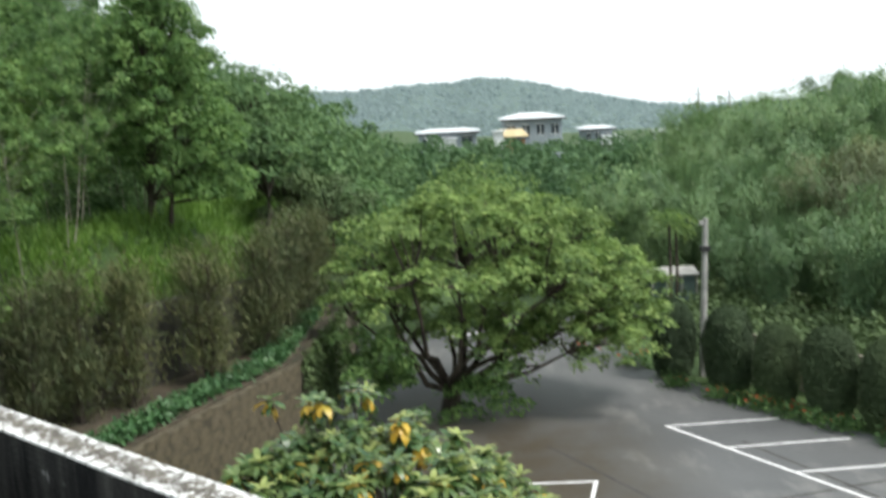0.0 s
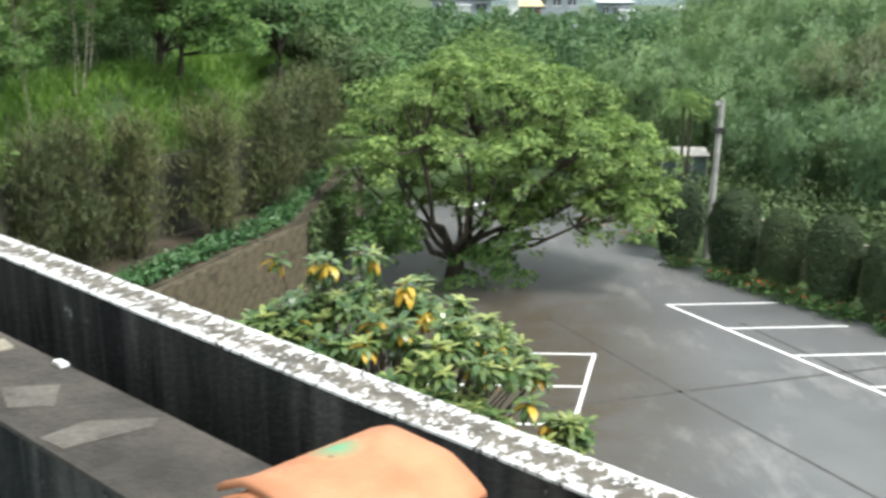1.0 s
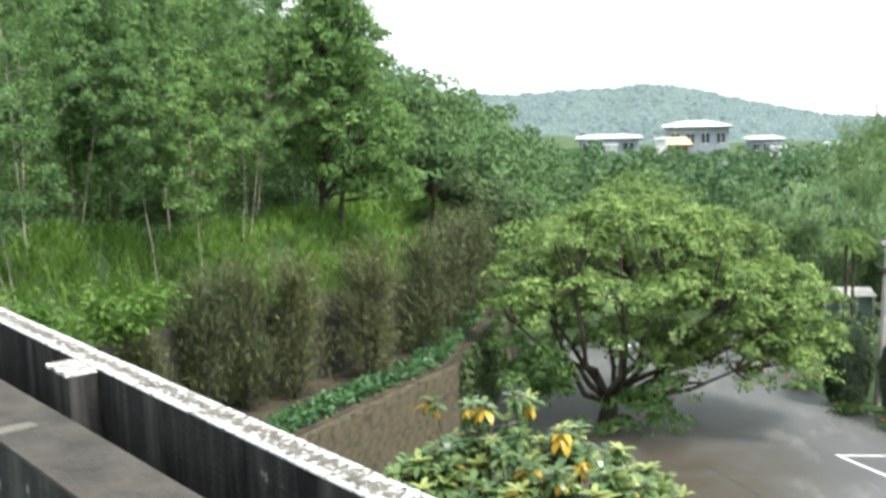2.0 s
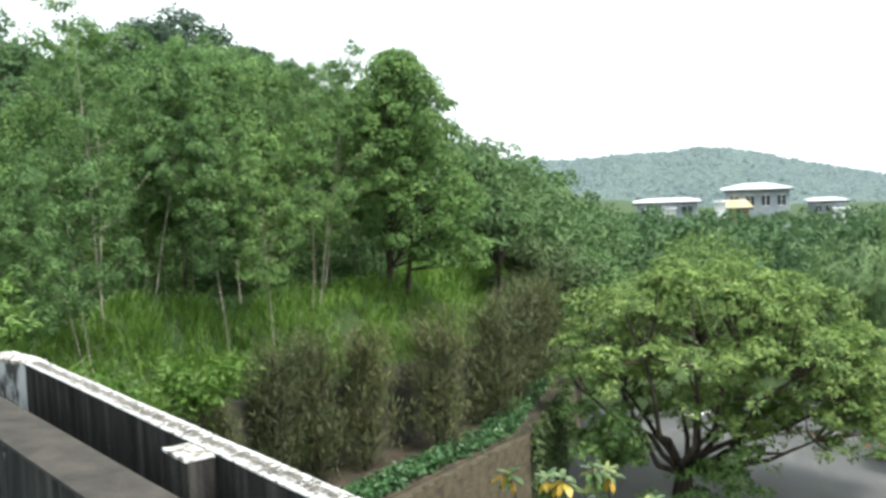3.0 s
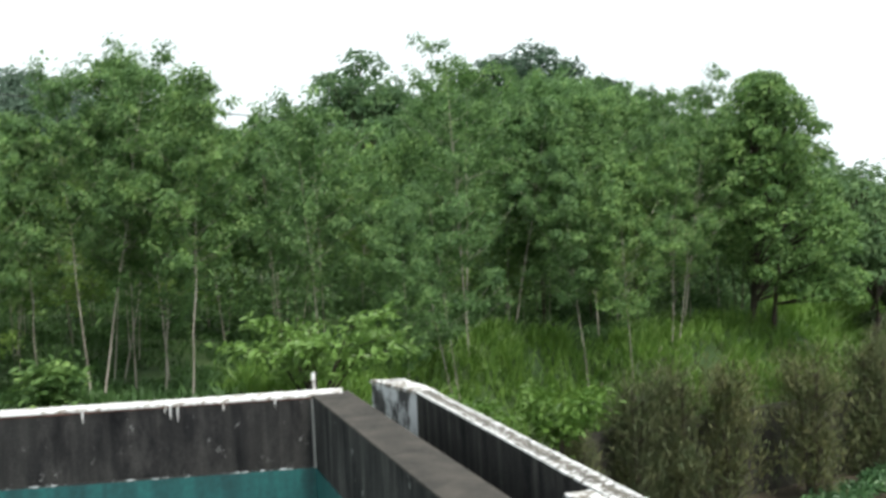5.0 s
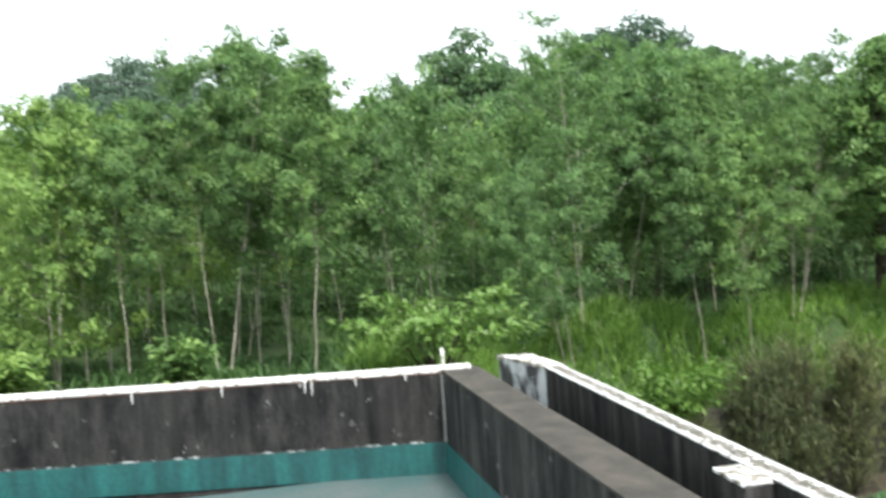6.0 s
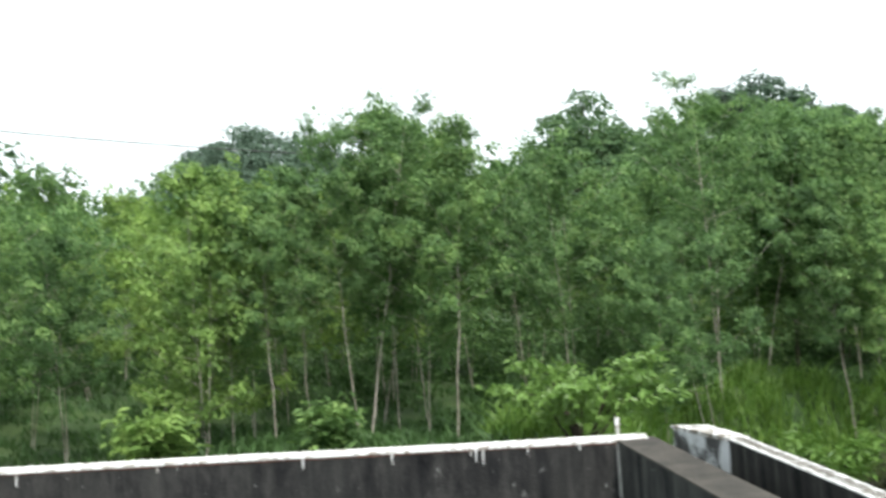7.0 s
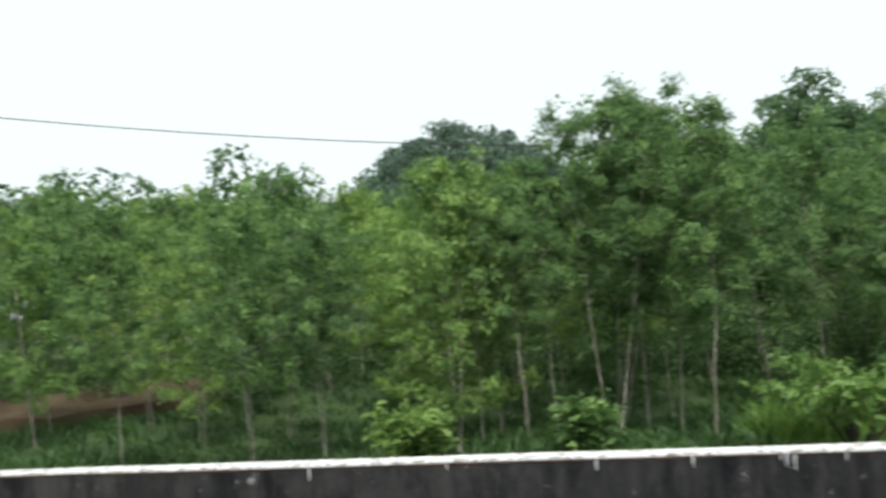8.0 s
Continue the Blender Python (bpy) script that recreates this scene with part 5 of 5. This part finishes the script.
layered_shrub((-12.25, 13.9, 7.5), 1, 1.75, 1.65, L_LIGHT, "fresh green shrub with flat layered branches behind the roof", 12)
layered_shrub((-16.3, 8.2, 7.9), 2, 0.6, 0.8, L_YELL, "low green shrub under the trees", 7, 0.13)
layered_shrub((-14.8, 10.5, 7.85), 3, 0.16, 0.75, L_PLANT, "low green shrub under the trees", 6, 0.13)
layered_shrub((-11.0, 20.9, 5.3), 4, 1.2, 1.3, L_GRASS, "weedy light green shrub on the grassy bank", 11, 0.2)
layered_shrub((-12.6, 19.0, 5.6), 5, 1.0, 1.0, L_GRASS, "weedy light green shrub on the grassy bank", 9, 0.2)

for k, (x, y, turn, length) in enumerate([(-10.6, 15.4, 20, 1.6), (-11.8, 18.6, -15, 1.3), (-10.9, 17.2, 35, 1.1), (-12.3, 16.6, 5, 1.4)]):
    log = thing("fallen_branch", "dead brown branch lying in the grass", "branch", (x, y, float(land(x, y)) + 0.32), turn, group="fallen branches")
    crng = np.random.default_rng(k)
    part("wood", tube(bmesh.new(), wander(crng, (-length / 2, 0, -0.1), (length / 2, 0, 0.15), 5, 0.06), [0.045, 0.04, 0.035, 0.03, 0.02, 0.01], 6), M_PALEBARK, log)
    part("twig", tube(bmesh.new(), [(0.1, 0, 0), (0.35, 0.12, 0.18), (0.55, 0.2, 0.28)], [0.02, 0.014, 0.005], 5), M_PALEBARK, log)

def dead_stalks(at, seed):
    rng = np.random.default_rng(seed)
    root = thing("dead_weed", "dry brown cut stalks standing in the grass", "weed", at, group="dead weeds")
    for k in range(9):
        a, r, h = rng.uniform(0, 6.283), rng.uniform(0.05, 0.45), rng.uniform(0.7, 1.25)
        foot = np.array((math.cos(a) * r, math.sin(a) * r, -0.05))
        tip = foot + (math.cos(a) * 0.12, math.sin(a) * 0.12, h)
        bm = tube(bmesh.new(), wander(rng, foot, tip, 4, 0.03), [0.022, 0.02, 0.018, 0.016, 0.013], 5)
        for j in range(3):
            b = rng.uniform(0, 6.283)
            tube(bm, [tip, tip + np.array((math.cos(b) * 0.14, math.sin(b) * 0.14, rng.uniform(0.0, 0.12)))], [0.012, 0.004], 4)
        part("stalk", bm, M_PALEBARK if k % 3 == 0 else M_STALK, root)


for k, (x, y) in enumerate(((-10.7, 20.3), (-11.6, 20.1), (-10.2, 21.6), (-12.4, 18.2))):
    dead_stalks((x, y, float(land(x, y)) + 0.4), 200 + k)

# overhead cable far behind the plantation
cu = bpy.data.curves.new("cable", "CURVE")
cu.dimensions, cu.bevel_depth = "3D", 0.03
sp = cu.splines.new("POLY")
sp.points.add(20)
for i in range(21):
    t = i / 20
    sp.points[i].co = (-68 + 40 * t, -8 + 68 * t, 25.0 - 9.0 * t - 2.0 * math.sin(math.pi * t), 1)
cu.materials.append(M_DARKMETAL)
tagged(new("cable", cu), "thin dark overhead cable against the sky", "cable")


# ---- markings of the car park ----
def line(a, b, width, name="marking", material=None, z=0.006, label="white painted parking line", cat="road marking"):
    a, b = Vector(a), Vector(b)
    s = Vector((-(b - a).y, (b - a).x)).normalized() * width / 2
    bm = slab(bmesh.new(), [tuple(a - s), tuple(b - s), tuple(b + s), tuple(a + s)], -0.02, z)
    return setting(name, bm, material or M_LINE, label, cat)


R0, RD = Vector((6.45, 30.75)), Vector((2.58, -4.3)).normalized()
RS = Vector((3.72, 0.3)).normalized()
line(R0, R0 + RD * 13, 0.095)
for i in range(6):
    a = R0 + RD * (2.5 * i + 0.06)
    line(a + RS * 0.07, a + RS * 3.75, 0.08, z=0.005)
L0, LD = Vector((3.65, 26.47)), Vector((-1.33, -5.73)).normalized()
line(L0, L0 + LD * 9, 0.1)
for i in range(4):
    a = L0 + LD * (2.3 * i + 0.06)
    line(a - Vector((0.07, 0)), a - Vector((4.4, -0.1)), 0.085, z=0.005)
line((-0.3, 44.0), (1.2, 44.9), 0.35)
for a, b in (((8.35, 29.05), (12.0, 21.4)), ((5.5, 23.9), (16, 27.0)), ((5.5, 23.9), (-1, 21.9)), ((5.5, 23.9), (2.6, 29.4)), ((5.5, 23.9), (11.5, 13.0))):
    line(a, b, 0.1, "tar_joint", M_TAR, 0.003, "dark tar joint between concrete slabs", "joint")

# ---- stones of the lower retaining wall ----
srng = np.random.default_rng(4)
stone_meshes = []
for i in range(8):
    bm = box(bmesh.new(), -0.24, 0.24, -0.06, 0.06, -0.125, 0.125)
    for v in bm.verts:
        v.co += Vector((srng.normal(0, 0.04), srng.normal(0, 0.008), srng.normal(0, 0.03)))
    bmesh.ops.bevel(bm, geom=bm.edges[:], offset=0.045, segments=2, affect="EDGES")
    me = bpy.data.meshes.new("stone")
    bm.to_mesh(me)
    bm.free()
    me.materials.append(M_STONE)
    stone_meshes.append(me)
a, b = Vector((*LOWER[0], 0)), Vector((*LOWER[1], 0))
ang = math.atan2(b.y - a.y, b.x - a.x)
length = (b - a).length
stones = 0
for row in range(9):
    z = 2.6 - row * 0.27
    s = length - 0.3 - (row % 2) * 0.25
    while s > 0.3 and stones < 300:
        p = a + (b - a) * (s / length)
        ob = new("stone", stone_meshes[int(srng.integers(8))])
        ob.parent = lower
        ob.matrix_world = Matrix.Translation((p.x - 0.026 * math.sin(ang), p.y + 0.026 * math.cos(ang), z + srng.normal(0, 0.035))) @ Matrix.Rotation(ang + srng.normal(0, 0.02), 4, "Z") @ Matrix.Rotation(srng.normal(0, 0.12), 4, "Y") @ Matrix.Diagonal((srng.uniform(0.9, 1.3), 0.51, srng.uniform(0.85, 1.2), 1))
        stones += 1
        s -= srng.uniform(0.4, 0.54)
